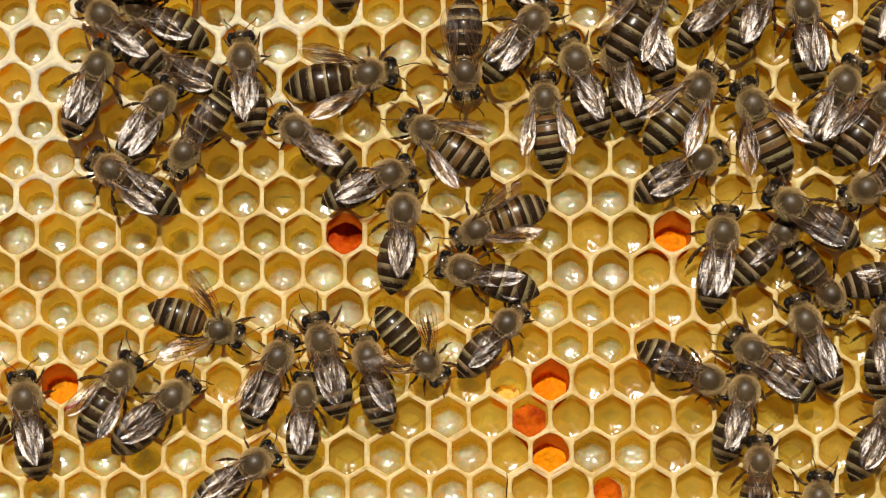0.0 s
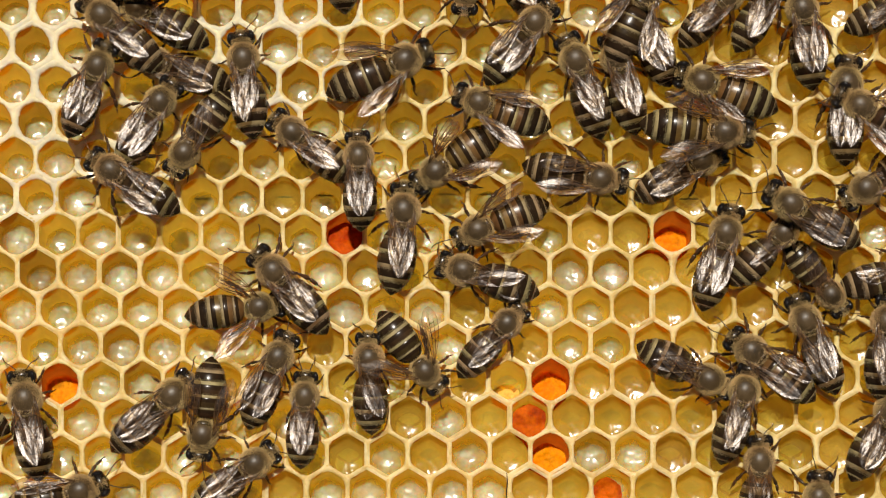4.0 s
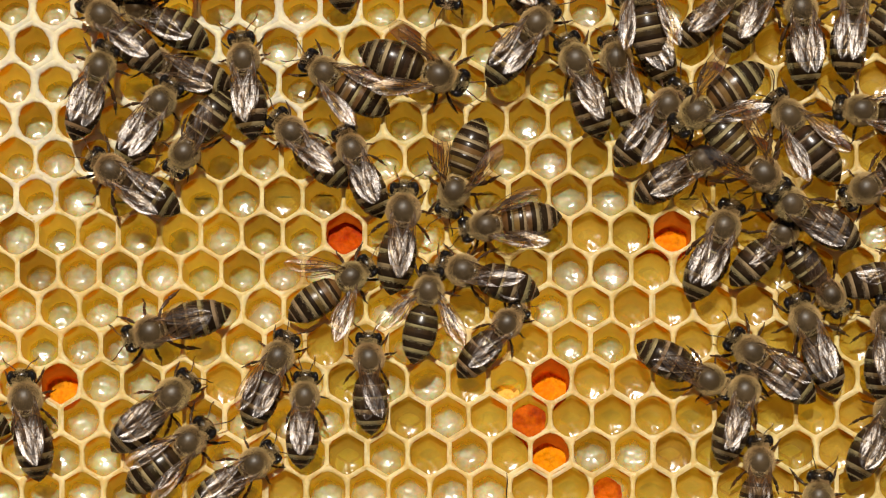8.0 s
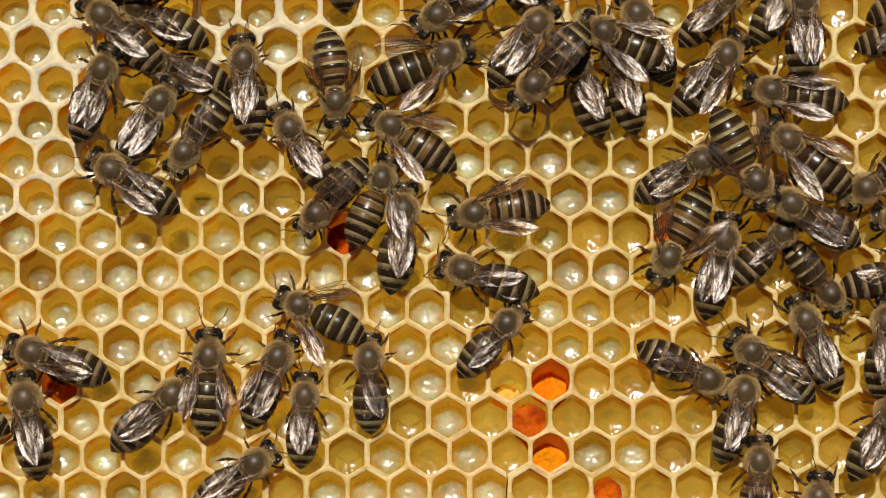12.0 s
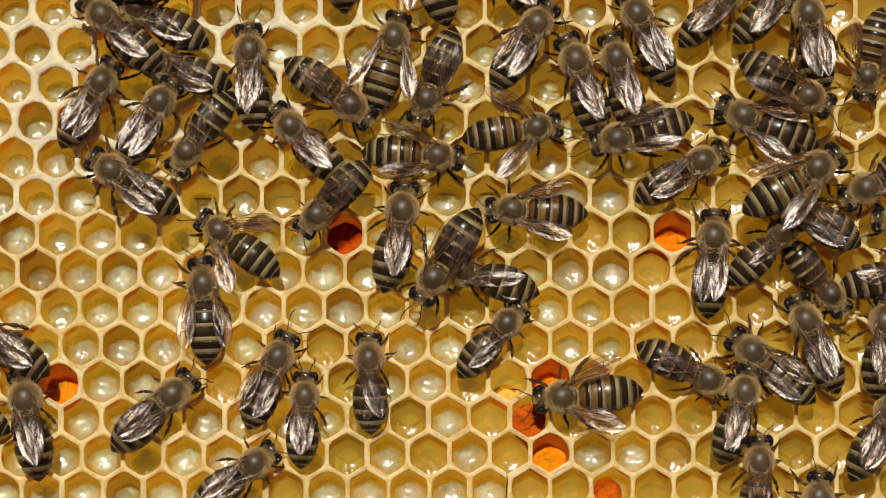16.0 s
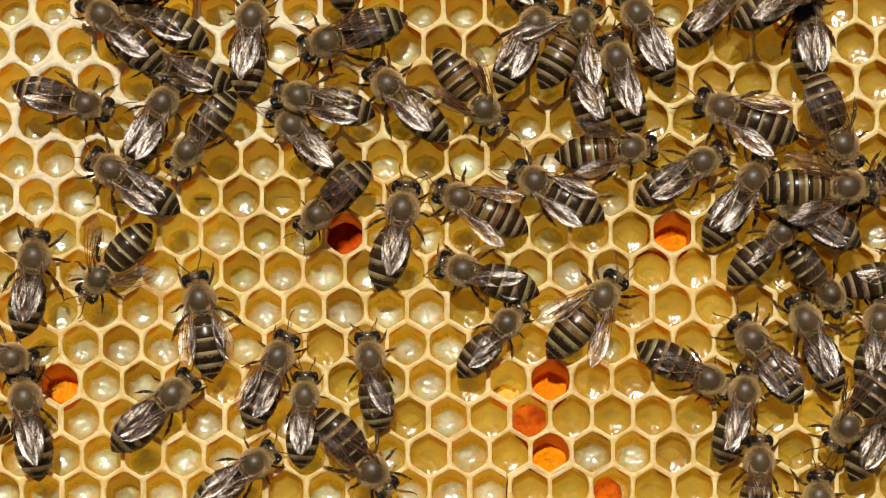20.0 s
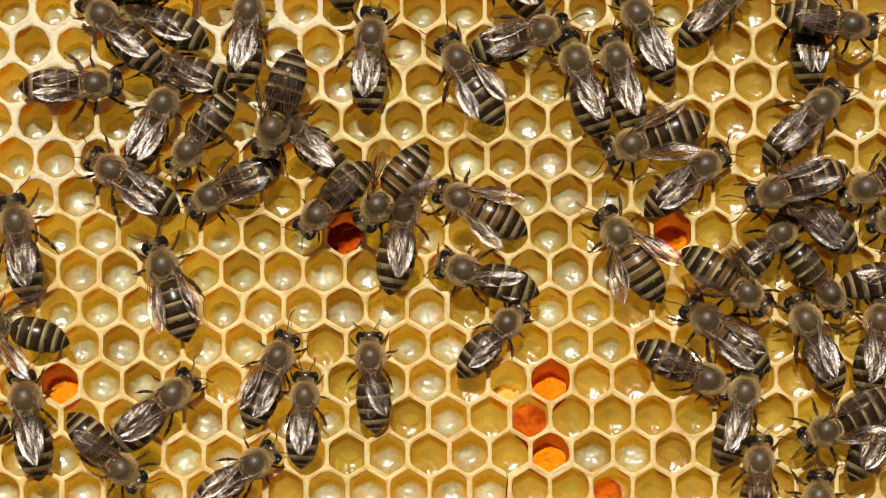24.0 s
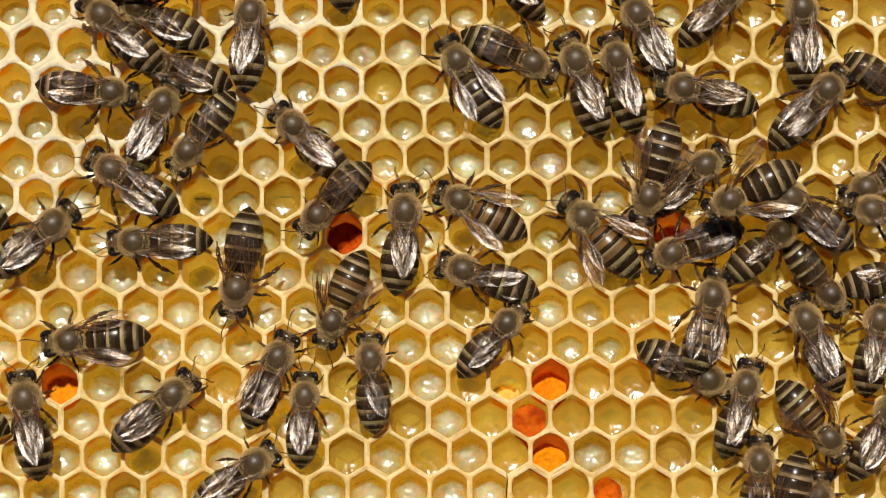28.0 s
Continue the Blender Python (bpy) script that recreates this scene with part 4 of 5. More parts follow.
    roam(BEES["m1"], [(0, spot(-31.5, -9.4, 2.3, -110)), (1, spot(-28.4, -8.6, 2.3, -90)), (2, spot(-28.6, -7.7, 2.3, -88)), (3, spot(-28.3, -8.5, 2.3, -103)), (3.5, spot(-28.0, -7.7, 2.3, -84)), (5.5, spot(-18.5, -8.1, 2.3, -90)), (6, spot(-17.1, -7.9, 2.3, -94)), (7, spot(-18.4, -7.8, 2.3, -78)), (8, spot(-14.3, -5.2, 2.3, -57)), (9, spot(-14.5, -2.6, 2.3, -25)), (10, spot(-12.0, 0.6, 2.3, -32)), (11, spot(-10.3, 3.6, 3.0, -29)), (12, spot(-9.1, 6.3, 2.6, -25)), (12.5, spot(-6.2, 6.9, 4.4, -56)), (14.5, spot(1.5, 14.3, 2.3, -49)), (15, spot(3.5, 15.7, 4.7, -51)), (16, spot(9.1, 15.2, 2.3, -83)), (17, spot(10.9, 19.1, 2.3, -28)), (18, spot(13.3, 22.1, 4.4, -25)), (19, spot(15.9, 25.7, 4.4, -32)), (20, spot(15.9, 26.3, 4.4, -32)), (21, spot(17.5, 31.1, 4.4, -31)), (21.5, spot(17.8, 30.7, 4.4, -37)), (23.5, spot(18.1, 42.3, 4.4, -16)), (28, spot(18.1, 42.3, 4.4, -16))])
    roam(BEES["m2"], [(0, spot(-14.6, -14.8, 2.8, 17)), (1, spot(-17.1, -10.5, 2.8, 32)), (2, spot(-17.3, -6.7, 2.5, 20)), (3, spot(-16.8, -5.0, 2.5, 4)), (3.5, spot(-17.5, -5.9, 2.5, 22)), (4.5, spot(-21.9, -3.5, 4.6, 58)), (5.5, spot(-25.9, -1.5, 2.5, 78)), (6, spot(-27.6, -3.0, 2.5, 109)), (7, spot(-31.0, -5.6, 2.5, 110)), (8, spot(-34.5, -9.6, 2.5, 109)), (9, spot(-38.6, -12.0, 2.5, 95)), (10, spot(-44.4, -13.4, 2.5, 84)), (11, spot(-45.5, -12.1, 2.5, 46)), (12, spot(-49.6, -14.1, 2.5, 75)), (12.5, spot(-49.5, -14.6, 2.8, 77)), (14.5, spot(-55.1, -12.0, 2.5, 58)), (15, spot(-55.4, -12.6, 2.5, 70)), (16, spot(-56.5, -11.8, 3.0, 59)), (17, spot(-54.5, -8.6, 2.5, 21)), (18, spot(-54.4, -8.9, 2.9, 12)), (19, spot(-54.0, -6.8, 2.5, 8)), (20, spot(-52.8, -4.3, 2.5, -6)), (21, spot(-53.4, -2.4, 2.5, -5)), (21.5, spot(-52.7, -1.7, 2.5, -25)), (23.5, spot(-53.1, -0.4, 2.5, 6)), (24, spot(-54.0, 0.3, 2.5, 13)), (25, spot(-53.7, 1.0, 2.5, 29)), (26, spot(-53.6, 4.0, 2.5, 17)), (27, spot(-51.4, 4.2, 2.5, -6)), (28, spot(-52.4, 0.9, 2.5, -48))])
    roam(BEES["m3"], [(0, spot(-43.2, -18.9, 2.4, -35)), (1, spot(-40.0, -16.0, 2.4, -55)), (2, spot(-33.1, -14.1, 2.8, -92)), (3, spot(-31.0, -16.9, 4.5, -142)), (3.5, spot(-30.2, -19.5, 3.4, -178)), (5.5, spot(-33.2, -26.0, 2.4, -200)), (6, spot(-35.0, -32.1, 2.4, -190)), (7, spot(-34.8, -41.3, 2.4, -183)), (28, spot(-34.8, -41.3, 2.4, -183))])
    roam(BEES["m4"], [(0, spot(-71.4, -38.7, 2.5, -79)), (2, spot(-65.9, -34.7, 2.5, -77)), (3, spot(-59.8, -32.1, 2.5, -74)), (3.5, spot(-54.0, -32.4, 2.5, -75)), (5.5, spot(-45.6, -29.4, 3.7, -61)), (6, spot(-46.0, -29.7, 3.3, -61)), (7, spot(-40.0, -27.9, 3.0, -55)), (8, spot(-35.0, -26.8, 2.5, -49)), (9, spot(-32.4, -24.9, 2.5, -33)), (10, spot(-31.3, -22.3, 2.5, -30)), (11, spot(-31.0, -18.2, 4.6, -4)), (12, spot(-30.0, -16.9, 3.3, -1)), (12.5, spot(-29.2, -14.3, 2.5, -5)), (14.5, spot(-30.5, -7.8, 2.5, 5)), (16, spot(-30.5, -7.7, 2.5, 5)), (17, spot(-30.8, -9.6, 2.5, 9)), (20, spot(-30.6, -9.6, 2.5, 11)), (21, spot(-32.5, -9.1, 2.5, 28)), (21.5, spot(-32.9, -8.5, 2.5, 27)), (23.5, spot(-32.8, -5.0, 2.5, 1)), (24, spot(-34.9, -5.1, 2.5, 20)), (25, spot(-37.0, -5.8, 2.5, 54)), (26, spot(-40.4, -6.4, 2.5, 73)), (27, spot(-40.3, -10.2, 2.5, 119)), (28, spot(-44.8, -11.5, 2.5, 96))])
    roam(BEES["m5"], [(0, spot(-4.2, -12.6, 2.3, -135)), (1, spot(-4.4, -15.5, 2.3, -166)), (2, spot(-2.5, -14.3, 2.7, -135)), (3, spot(-3.7, -15.3, 2.3, -155)), (3.5, spot(-4.1, -13.3, 2.9, -138)), (5.5, spot(-4.3, -14.1, 3.0, -145)), (6, spot(-3.9, -13.2, 3.2, -133)), (7, spot(-4.8, -10.1, 4.4, -74)), (8, spot(-2.3, -8.2, 4.1, -9)), (9, spot(-1.9, -6.1, 4.8, -5)), (10, spot(-3.5, -10.9, 2.5, 37)), (11, spot(-12.8, -8.4, 4.2, 69)), (12, spot(-15.7, -8.4, 3.9, 66)), (12.5, spot(-16.8, -8.7, 2.6, 76)), (14.5, spot(-18.9, -5.2, 2.3, 42)), (15, spot(-19.7, -2.9, 2.3, 13)), (16, spot(-26.3, 0.7, 2.3, 56)), (17, spot(-34.8, -0.4, 2.3, 100)), (18, spot(-42.1, -0.9, 2.3, 105)), (19, spot(-42.3, -1.4, 2.3, 135)), (21.5, spot(-42.2, -1.7, 2.3, 141)), (22.5, spot(-47.5, -6.5, 2.3, 126)), (23.5, spot(-53.4, -9.7, 2.3, 95)), (24, spot(-54.5, -10.3, 2.3, 78)), (25, spot(-56.8, -8.9, 2.3, 49)), (26, spot(-60.2, -6.5, 2.3, 52)), (27, spot(-61.1, -1.0, 2.3, 78)), (28, spot(-61.4, 6.4, 2.3, 61))])
    roam(BEES["m6"], [(0, spot(-12.9, 21.8, 2.6, -80)), (1, spot(-13.6, 21.5, 2.6, -86)), (2, spot(-12.5, 22.3, 2.6, -74)), (3, spot(-11.7, 21.8, 2.6, -83)), (3.5, spot(-9.4, 22.4, 2.6, -73)), (5.5, spot(-6.7, 23.4, 2.6, -61)), (6, spot(-5.6, 24.5, 2.6, -67)), (7, spot(-4.4, 24.4, 2.6, -77)), (8, spot(-3.7, 23.3, 2.6, -108)), (9, spot(-3.3, 23.6, 2.6, -103)), (10, spot(-3.0, 23.0, 2.6, -109)), (11, spot(0.9, 21.8, 5.9, -112)), (12, spot(-2.7, 23.5, 2.6, -67)), (12.5, spot(0.1, 25.3, 2.6, -58)), (13.5, spot(3.3, 34.3, 4.7, -19)), (14.5, spot(2.0, 33.1, 2.6, 26)), (15, spot(1.5, 34.4, 2.6, 28)), (16, spot(-1.5, 36.0, 2.6, 17)), (17, spot(-4.6, 44.3, 2.6, 27)), (28, spot(-4.6, 44.3, 2.6, 27))])
    roam(BEES["m7"], [(0, spot(2.6, 25.6, 4.7, -176)), (1, spot(5.0, 17.5, 2.5, -147)), (2, spot(10.1, 12.6, 2.5, -129)), (3, spot(12.3, 10.6, 2.5, -131)), (3.5, spot(14.9, 10.0, 2.5, -116)), (4.5, spot(18.9, 9.1, 2.9, -80)), (5.5, spot(22.2, 11.5, 3.5, -55)), (6, spot(23.0, 12.0, 3.0, -60)), (7, spot(26.3, 14.4, 3.6, -43)), (8, spot(26.8, 15.9, 4.3, -36)), (9, spot(31.8, 21.6, 3.4, -39)), (10, spot(32.2, 22.3, 3.7, -46)), (11, spot(33.7, 20.9, 2.5, -57)), (12, spot(34.5, 22.3, 2.5, -37)), (12.5, spot(34.9, 23.7, 3.1, -40)), (13.5, spot(38.3, 25.7, 4.6, -80)), (14.5, spot(39.1, 22.6, 2.5, -109)), (15, spot(41.9, 21.1, 4.5, -115)), (16, spot(43.7, 20.9, 5.3, -118)), (17, spot(49.5, 17.3, 2.5, -116)), (18, spot(52.5, 16.0, 2.5, -108)), (19, spot(53.4, 14.6, 4.6, -120)), (20, spot(49.4, 16.1, 6.1, -156)), (21, spot(51.0, 16.5, 2.5, -198)), (21.5, spot(50.3, 16.0, 2.5, -200)), (23.5, spot(47.9, 11.1, 7.1, -238)), (24, spot(44.8, 8.3, 7.1, -249)), (25, spot(40.7, 6.9, 7.1, -247)), (26, spot(35.7, 5.1, 7.1, -245)), (27, spot(32.6, 2.1, 2.5, -262)), (28, spot(32.2, 0.6, 2.5, -247))])
    roam(BEES["m8"], [(0, spot(0.4, 13.6, 2.4, 59)), (1, spot(0.3, 13.0, 2.4, 59)), (2, spot(0.1, 14.4, 2.4, 59)), (3, spot(0.6, 12.9, 3.0, 100)), (3.5, spot(1.4, 12.4, 2.4, 113)), (5.5, spot(1.7, 10.2, 2.4, 157)), (6, spot(2.6, 11.0, 2.4, 146)), (7, spot(2.0, 10.3, 2.4, 164)), (8, spot(2.3, 10.4, 2.4, 163)), (9, spot(2.8, 12.4, 2.4, 133)), (10, spot(0.1, 12.4, 2.4, 50)), (11, spot(-2.0, 15.3, 2.4, 55)), (12, spot(-4.0, 14.2, 2.4, 60)), (12.5, spot(-5.6, 18.0, 2.4, 39)), (14.5, spot(-7.5, 23.5, 2.4, 6)), (15, spot(-7.2, 25.3, 2.4, 3)), (16, spot(-7.0, 24.1, 2.4, -13)), (17, spot(-4.0, 26.0, 2.4, -56)), (18, spot(-0.4, 28.4, 2.4, -81)), (19, spot(-0.7, 24.1, 2.4, -117)), (20, spot(3.2, 20.2, 2.4, -138)), (21, spot(1.7, 19.4, 2.4, -175)), (21.5, spot(0.3, 17.7, 2.4, -188)), (23.5, spot(-4.1, 11.0, 4.2, -225)), (24, spot(-6.6, 8.0, 4.5, -216)), (25, spot(-10.5, 2.0, 3.6, -213)), (26, spot(-14.2, -3.6, 2.4, -199)), (27, spot(-14.0, -7.4, 2.4, -187)), (28, spot(-13.2, -6.5, 2.4, -200))])
    roam(BEES["m9"], [(0, spot(13.2, 16.3, 2.4, 3)), (1, spot(13.1, 16.8, 2.4, 8)), (2, spot(13.7, 18.5, 2.4, 10)), (3, spot(13.5, 18.4, 4.6, 33)), (3.5, spot(10.6, 17.2, 5.1, 57)), (5.5, spot(1.5, 19.0, 2.4, 80)), (6, spot(-0.7, 18.3, 2.4, 101)), (7, spot(-8.1, 18.1, 2.4, 79)), (8, spot(-12.8, 20.9, 2.4, 53)), (9, spot(-17.1, 25.3, 2.4, 44)), (10, spot(-16.8, 22.5, 2.4, 100)), (11, spot(-14.9, 23.9, 2.4, 132)), (12, spot(-13.9, 21.9, 2.4, 183)), (12.5, spot(-13.8, 19.7, 2.4, 200)), (14.5, spot(-10.3, 13.6, 2.5, 219)), (15, spot(-8.1, 13.5, 3.1, 228)), (16, spot(-3.7, 12.4, 2.4, 262)), (17, spot(6.6, 11.0, 2.4, 270)), (18, spot(13.1, 12.1, 2.6, 292)), (19, spot(15.9, 11.8, 2.4, 278)), (20, spot(21.1, 12.8, 2.6, 271)), (21, spot(28.2, 12.9, 3.5, 282)), (21.5, spot(30.6, 13.1, 4.5, 278)), (22.5, spot(35.0, 8.0, 4.5, 240)), (23.5, spot(35.0, -1.4, 5.6, 196)), (24, spot(36.3, -3.7, 5.6, 231)), (25, spot(41.5, -12.3, 2.4, 212)), (26, spot(44.5, -16.6, 2.4, 224)), (27, spot(47.6, -18.4, 3.8, 241)), (28, spot(47.7, -21.9, 3.0, 217))])
    roam(BEES["m10"], [(0, spot(-9.5, 8.4, 3.1, -66)), (1, spot(-9.8, 8.0, 2.5, -51)), (2, spot(-10.8, 9.2, 4.4, -45)), (3, spot(-10.7, 10.5, 4.4, 2)), (3.5, spot(-10.9, 9.4, 4.4, 13)), (5.5, spot(-8.5, 8.5, 3.1, -58)), (6, spot(-8.1, 9.2, 2.4, -50)), (7, spot(-9.1, 9.2, 2.4, -37)), (8, spot(-10.5, 10.1, 3.1, 24)), (9, spot(-12.0, 12.5, 2.7, 38)), (10, spot(-12.0, 13.5, 2.3, 42)), (11, spot(-9.0, 11.6, 3.6, 114)), (11.5, spot(-12.2, 9.1, 4.4, 130)), (12, spot(-14.2, 6.7, 4.1, 139)), (14.5, spot(-14.1, 6.5, 4.0, 137)), (28, spot(-14.0, 6.4, 4.2, 136))])
    roam(BEES["m11"], [(0, spot(30.8, 18.0, 2.6, -38)), (1, spot(29.7, 18.2, 3.4, -30)), (2, spot(28.8, 15.3, 2.7, -53)), (3, spot(30.3, 15.2, 4.5, -81)), (3.5, spot(31.3, 15.3, 4.7, -88)), (5.5, spot(36.6, 14.4, 3.8, -112)), (6, spot(37.0, 14.2, 4.0, -109)), (7, spot(37.5, 14.2, 3.8, -105)), (8, spot(38.2, 11.9, 7.2, -136)), (9, spot(38.2, 11.3, 7.2, -164)), (10, spot(39.5, 11.3, 7.2, -170)), (11, spot(38.7, 11.4, 7.2, -155)), (12, spot(38.0, 11.4, 7.2, -151)), (12.5, spot(38.4, 11.9, 7.2, -129)), (14.5, spot(40.9, 9.3, 7.2, -97)), (15, spot(41.5, 8.6, 7.2, -89)), (16, spot(44.5, 8.5, 7.2, -58)), (17, spot(47.1, 8.4, 7.2, -89)), (18, spot(50.9, 7.7, 7.2, -88)), (19, spot(48.6, 7.1, 7.2, -96)), (20, spot(47.8, 7.7, 7.2, -88)), (21, spot(55.8, 7.1, 4.7, -82)), (21.5, spot(58.7, 6.8, 4.7, -81)), (23.5, spot(69.0, 7.7, 2.6, -87)), (28, spot(69.0, 7.7, 2.6, -87))])
    roam(BEES["m12"], [(0, spot(41.2, 15.6, 2.5, 27)), (1, spot(39.6, 18.9, 2.8, 22)), (2, spot(36.1, 21.1, 2.8, 51)), (3, spot(37.5, 21.3, 2.5, 50)), (3.5, spot(36.1, 20.2, 3.5, 73)), (5.5, spot(36.9, 21.3, 2.5, 58)), (6, spot(35.9, 20.2, 3.7, 73)), (7, spot(36.9, 22.3, 4.6, 135)), (8, spot(34.7, 19.2, 7.1, 126)), (9, spot(35.5, 16.7, 7.1, 158)), (10, spot(33.5, 11.9, 4.6, 162)), (11, spot(32.5, 7.9, 7.1, 152)), (12, spot(30.4, 1.7, 2.5, 153)), (12.5, spot(28.9, -1.7, 2.5, 165)), (13.5, spot(26.7, -9.3, 4.6, 196)), (14.5, spot(23.8, -15.1, 3.0, 200)), (15, spot(23.4, -12.2, 2.8, 154)), (16, spot(18.5, -18.7, 2.5, 95)), (17, spot(16.9, -16.2, 2.5, 40)), (18, spot(16.0, -7.5, 2.5, 0)), (19, spot(18.6, -7.3, 2.5, -30)), (20, spot(18.4, -8.6, 2.5, -40)), (21, spot(26.9, -4.7, 2.5, -58)), (21.5, spot(28.7, -2.0, 2.5, -40)), (22.5, spot(27.5, -0.8, 4.5, -3)), (23.5, spot(25.1, -2.9, 2.5, 21)), (24, spot(24.2, -0.7, 2.5, 34)), (25, spot(20.3, 1.9, 2.5, 45)), (28, spot(20.3, 1.7, 2.5, 44))])
    roam(BEES["m13"], [(0, spot(50.0, 18.5, 2.6, -28)), (1, spot(49.8, 17.0, 2.5, -20)), (2, spot(50.3, 16.7, 2.5, -17)), (3, spot(50.0, 16.2, 2.6, -10)), (3.5, spot(50.6, 17.0, 2.5, -12)), (5.5, spot(53.9, 19.4, 2.5, 35)), (6, spot(54.3, 19.0, 2.5, 30)), (7, spot(52.1, 24.7, 3.3, 7)), (8, spot(52.2, 29.1, 2.5, -10)), (9, spot(52.9, 30.4, 2.5, -22)), (10, spot(54.6, 30.9, 4.2, -35)), (11, spot(55.3, 30.8, 4.6, -63)), (12, spot(61.4, 32.0, 2.6, -77)), (14.5, spot(67.9, 34.5, 2.5, -73)), (28, spot(67.9, 34.5, 2.5, -73))])
    roam(BEES["m14"], [(0, spot(54.8, 16.7, 2.5, -37)), (1, spot(56.2, 19.0, 2.5, -23)), (2, spot(60.5, 19.7, 2.5, -28)), (3, spot(64.3, 14.9, 2.5, 19)), (3.5, spot(60.2, 16.1, 3.4, 61)), (4.5, spot(53.0, 16.6, 4.6, 49)), (5.5, spot(48.2, 13.9, 3.3, 28)), (6, spot(47.9, 13.8, 3.1, 32)), (7, spot(47.5, 13.4, 3.4, 40)), (8, spot(46.3, 14.5, 2.5, 37)), (9, spot(46.3, 14.1, 2.5, 34)), (10, spot(47.0, 12.8, 3.4, 38)), (11, spot(46.3, 12.4, 3.4, 46)), (12.5, spot(46.6, 11.6, 4.1, 50)), (14.5, spot(45.8, 13.9, 2.5, 57)), (15, spot(44.0, 13.8, 7.1, 64)), (16, spot(41.5, 15.8, 2.5, 67)), (17, spot(41.0, 14.7, 7.1, 60)), (18, spot(39.3, 16.6, 2.5, 44)), (19, spot(39.3, 18.0, 2.5, 30)), (20, spot(38.8, 16.8, 2.5, 68)), (21, spot(36.0, 17.5, 2.5, 75)), (21.5, spot(34.5, 17.4, 5.1, 78)), (23.5, spot(29.8, 14.8, 2.6, 112)), (24, spot(27.2, 14.3, 3.3, 108)), (25, spot(26.8, 13.6, 2.5, 114)), (26, spot(27.1, 13.0, 2.5, 119)), (27, spot(27.0, 13.6, 2.5, 112)), (28, spot(27.2, 9.7, 4.6, 162))])
    roam(BEES["m15"], [(0, spot(80.2, 20.0, 2.4, 87)), (6, spot(80.2, 20.0, 2.4, 87)), (7, spot(65.7, 18.2, 2.4, 84)), (8, spot(56.8, 17.5, 2.4, 84)), (9, spot(54.5, 17.9, 2.4, 69)), (10, spot(50.3, 19.0, 5.8, 69)), (11, spot(47.2, 20.1, 6.0, 70)), (12, spot(45.2, 19.7, 2.4, 80)), (12.5, spot(40.7, 19.7, 7.0, 110)), (13.5, spot(35.3, 17.8, 2.4, 119)), (14.5, spot(29.5, 15.7, 2.8, 123)), (15, spot(28.6, 15.2, 2.5, 129)), (16, spot(25.2, 14.8, 4.5, 104)), (17, spot(22.4, 10.7, 2.9, 128)), (18, spot(22.4, 10.6, 3.4, 133)), (19, spot(18.2, 6.6, 3.0, 101)), (20, spot(14.5, 7.1, 2.4, 60)), (21, spot(8.8, 9.0, 2.4, 70)), (21.5, spot(9.0, 9.1, 2.4, 66)), (22.5, spot(6.6, 15.9, 4.9, 51)), (23.5, spot(3.6, 21.8, 2.4, 33)), (25, spot(3.5, 21.5, 2.4, 32)), (28, spot(3.4, 21.5, 2.4, 31))])
    roam(BEES["m16"], [(0, spot(21.8, 45.4, 2.5, -208)), (10, spot(21.8, 45.4, 2.5, -208)), (11, spot(18.6, 39.2, 2.5, -212)), (12, spot(13.6, 23.2, 6.7, -221)), (12.5, spot(11.5, 20.3, 4.3, -208)), (14.5, spot(11.0, 16.5, 2.5, -205)), (15, spot(7.3, 10.2, 2.5, -232)), (16, spot(0.5, -1.0, 5.2, -212)), (17, spot(-6.8, -8.1, 2.5, -274)), (18, spot(-11.2, -11.0, 4.6, -225)), (19, spot(-13.8, -19.2, 2.6, -177)), (20, spot(-11.2, -26.1, 3.1, -138)), (21, spot(-13.1, -30.1, 2.5, -201)), (21.5, spot(-16.3, -32.9, 2.5, -226)), (23, spot(-22.8, -44.2, 2.5, -216)), (28, spot(-22.8, -44.2, 2.5, -216))])
    roam(BEES["m17"], [(0, spot(-34.0, 42.1, 2.5, -103)), (12.5, spot(-34.0, 42.1, 2.5, -103)), (14.5, spot(-18.6, 30.0, 3.2, -101)), (15, spot(-17.6, 26.1, 2.5, -119)), (16, spot(-14.3, 20.4, 2.9, -129)), (17, spot(-10.2, 15.7, 2.5, -108)), (18, spot(-4.5, 15.4, 4.9, -60)), (19, spot(-1.5, 14.4, 3.8, 8)), (20, spot(-4.9, 18.7, 2.5, 43)), (21, spot(-8.3, 19.4, 2.5, 59)), (21.5, spot(-9.1, 16.9, 2.5, 86)), (22.5, spot(-9.4, 18.2, 2.5, 47)), (23.5, spot(-10.4, 20.2, 2.5, 6)), (24, spot(-9.6, 24.4, 2.5, -7)), (25, spot(-9.1, 29.5, 2.5, -2)), (26, spot(-8.9, 32.8, 2.5, -12)), (27, spot(-7.5, 42.2, 4.6, -13)), (28, spot(-7.5, 42.2, 4.6, -13))])
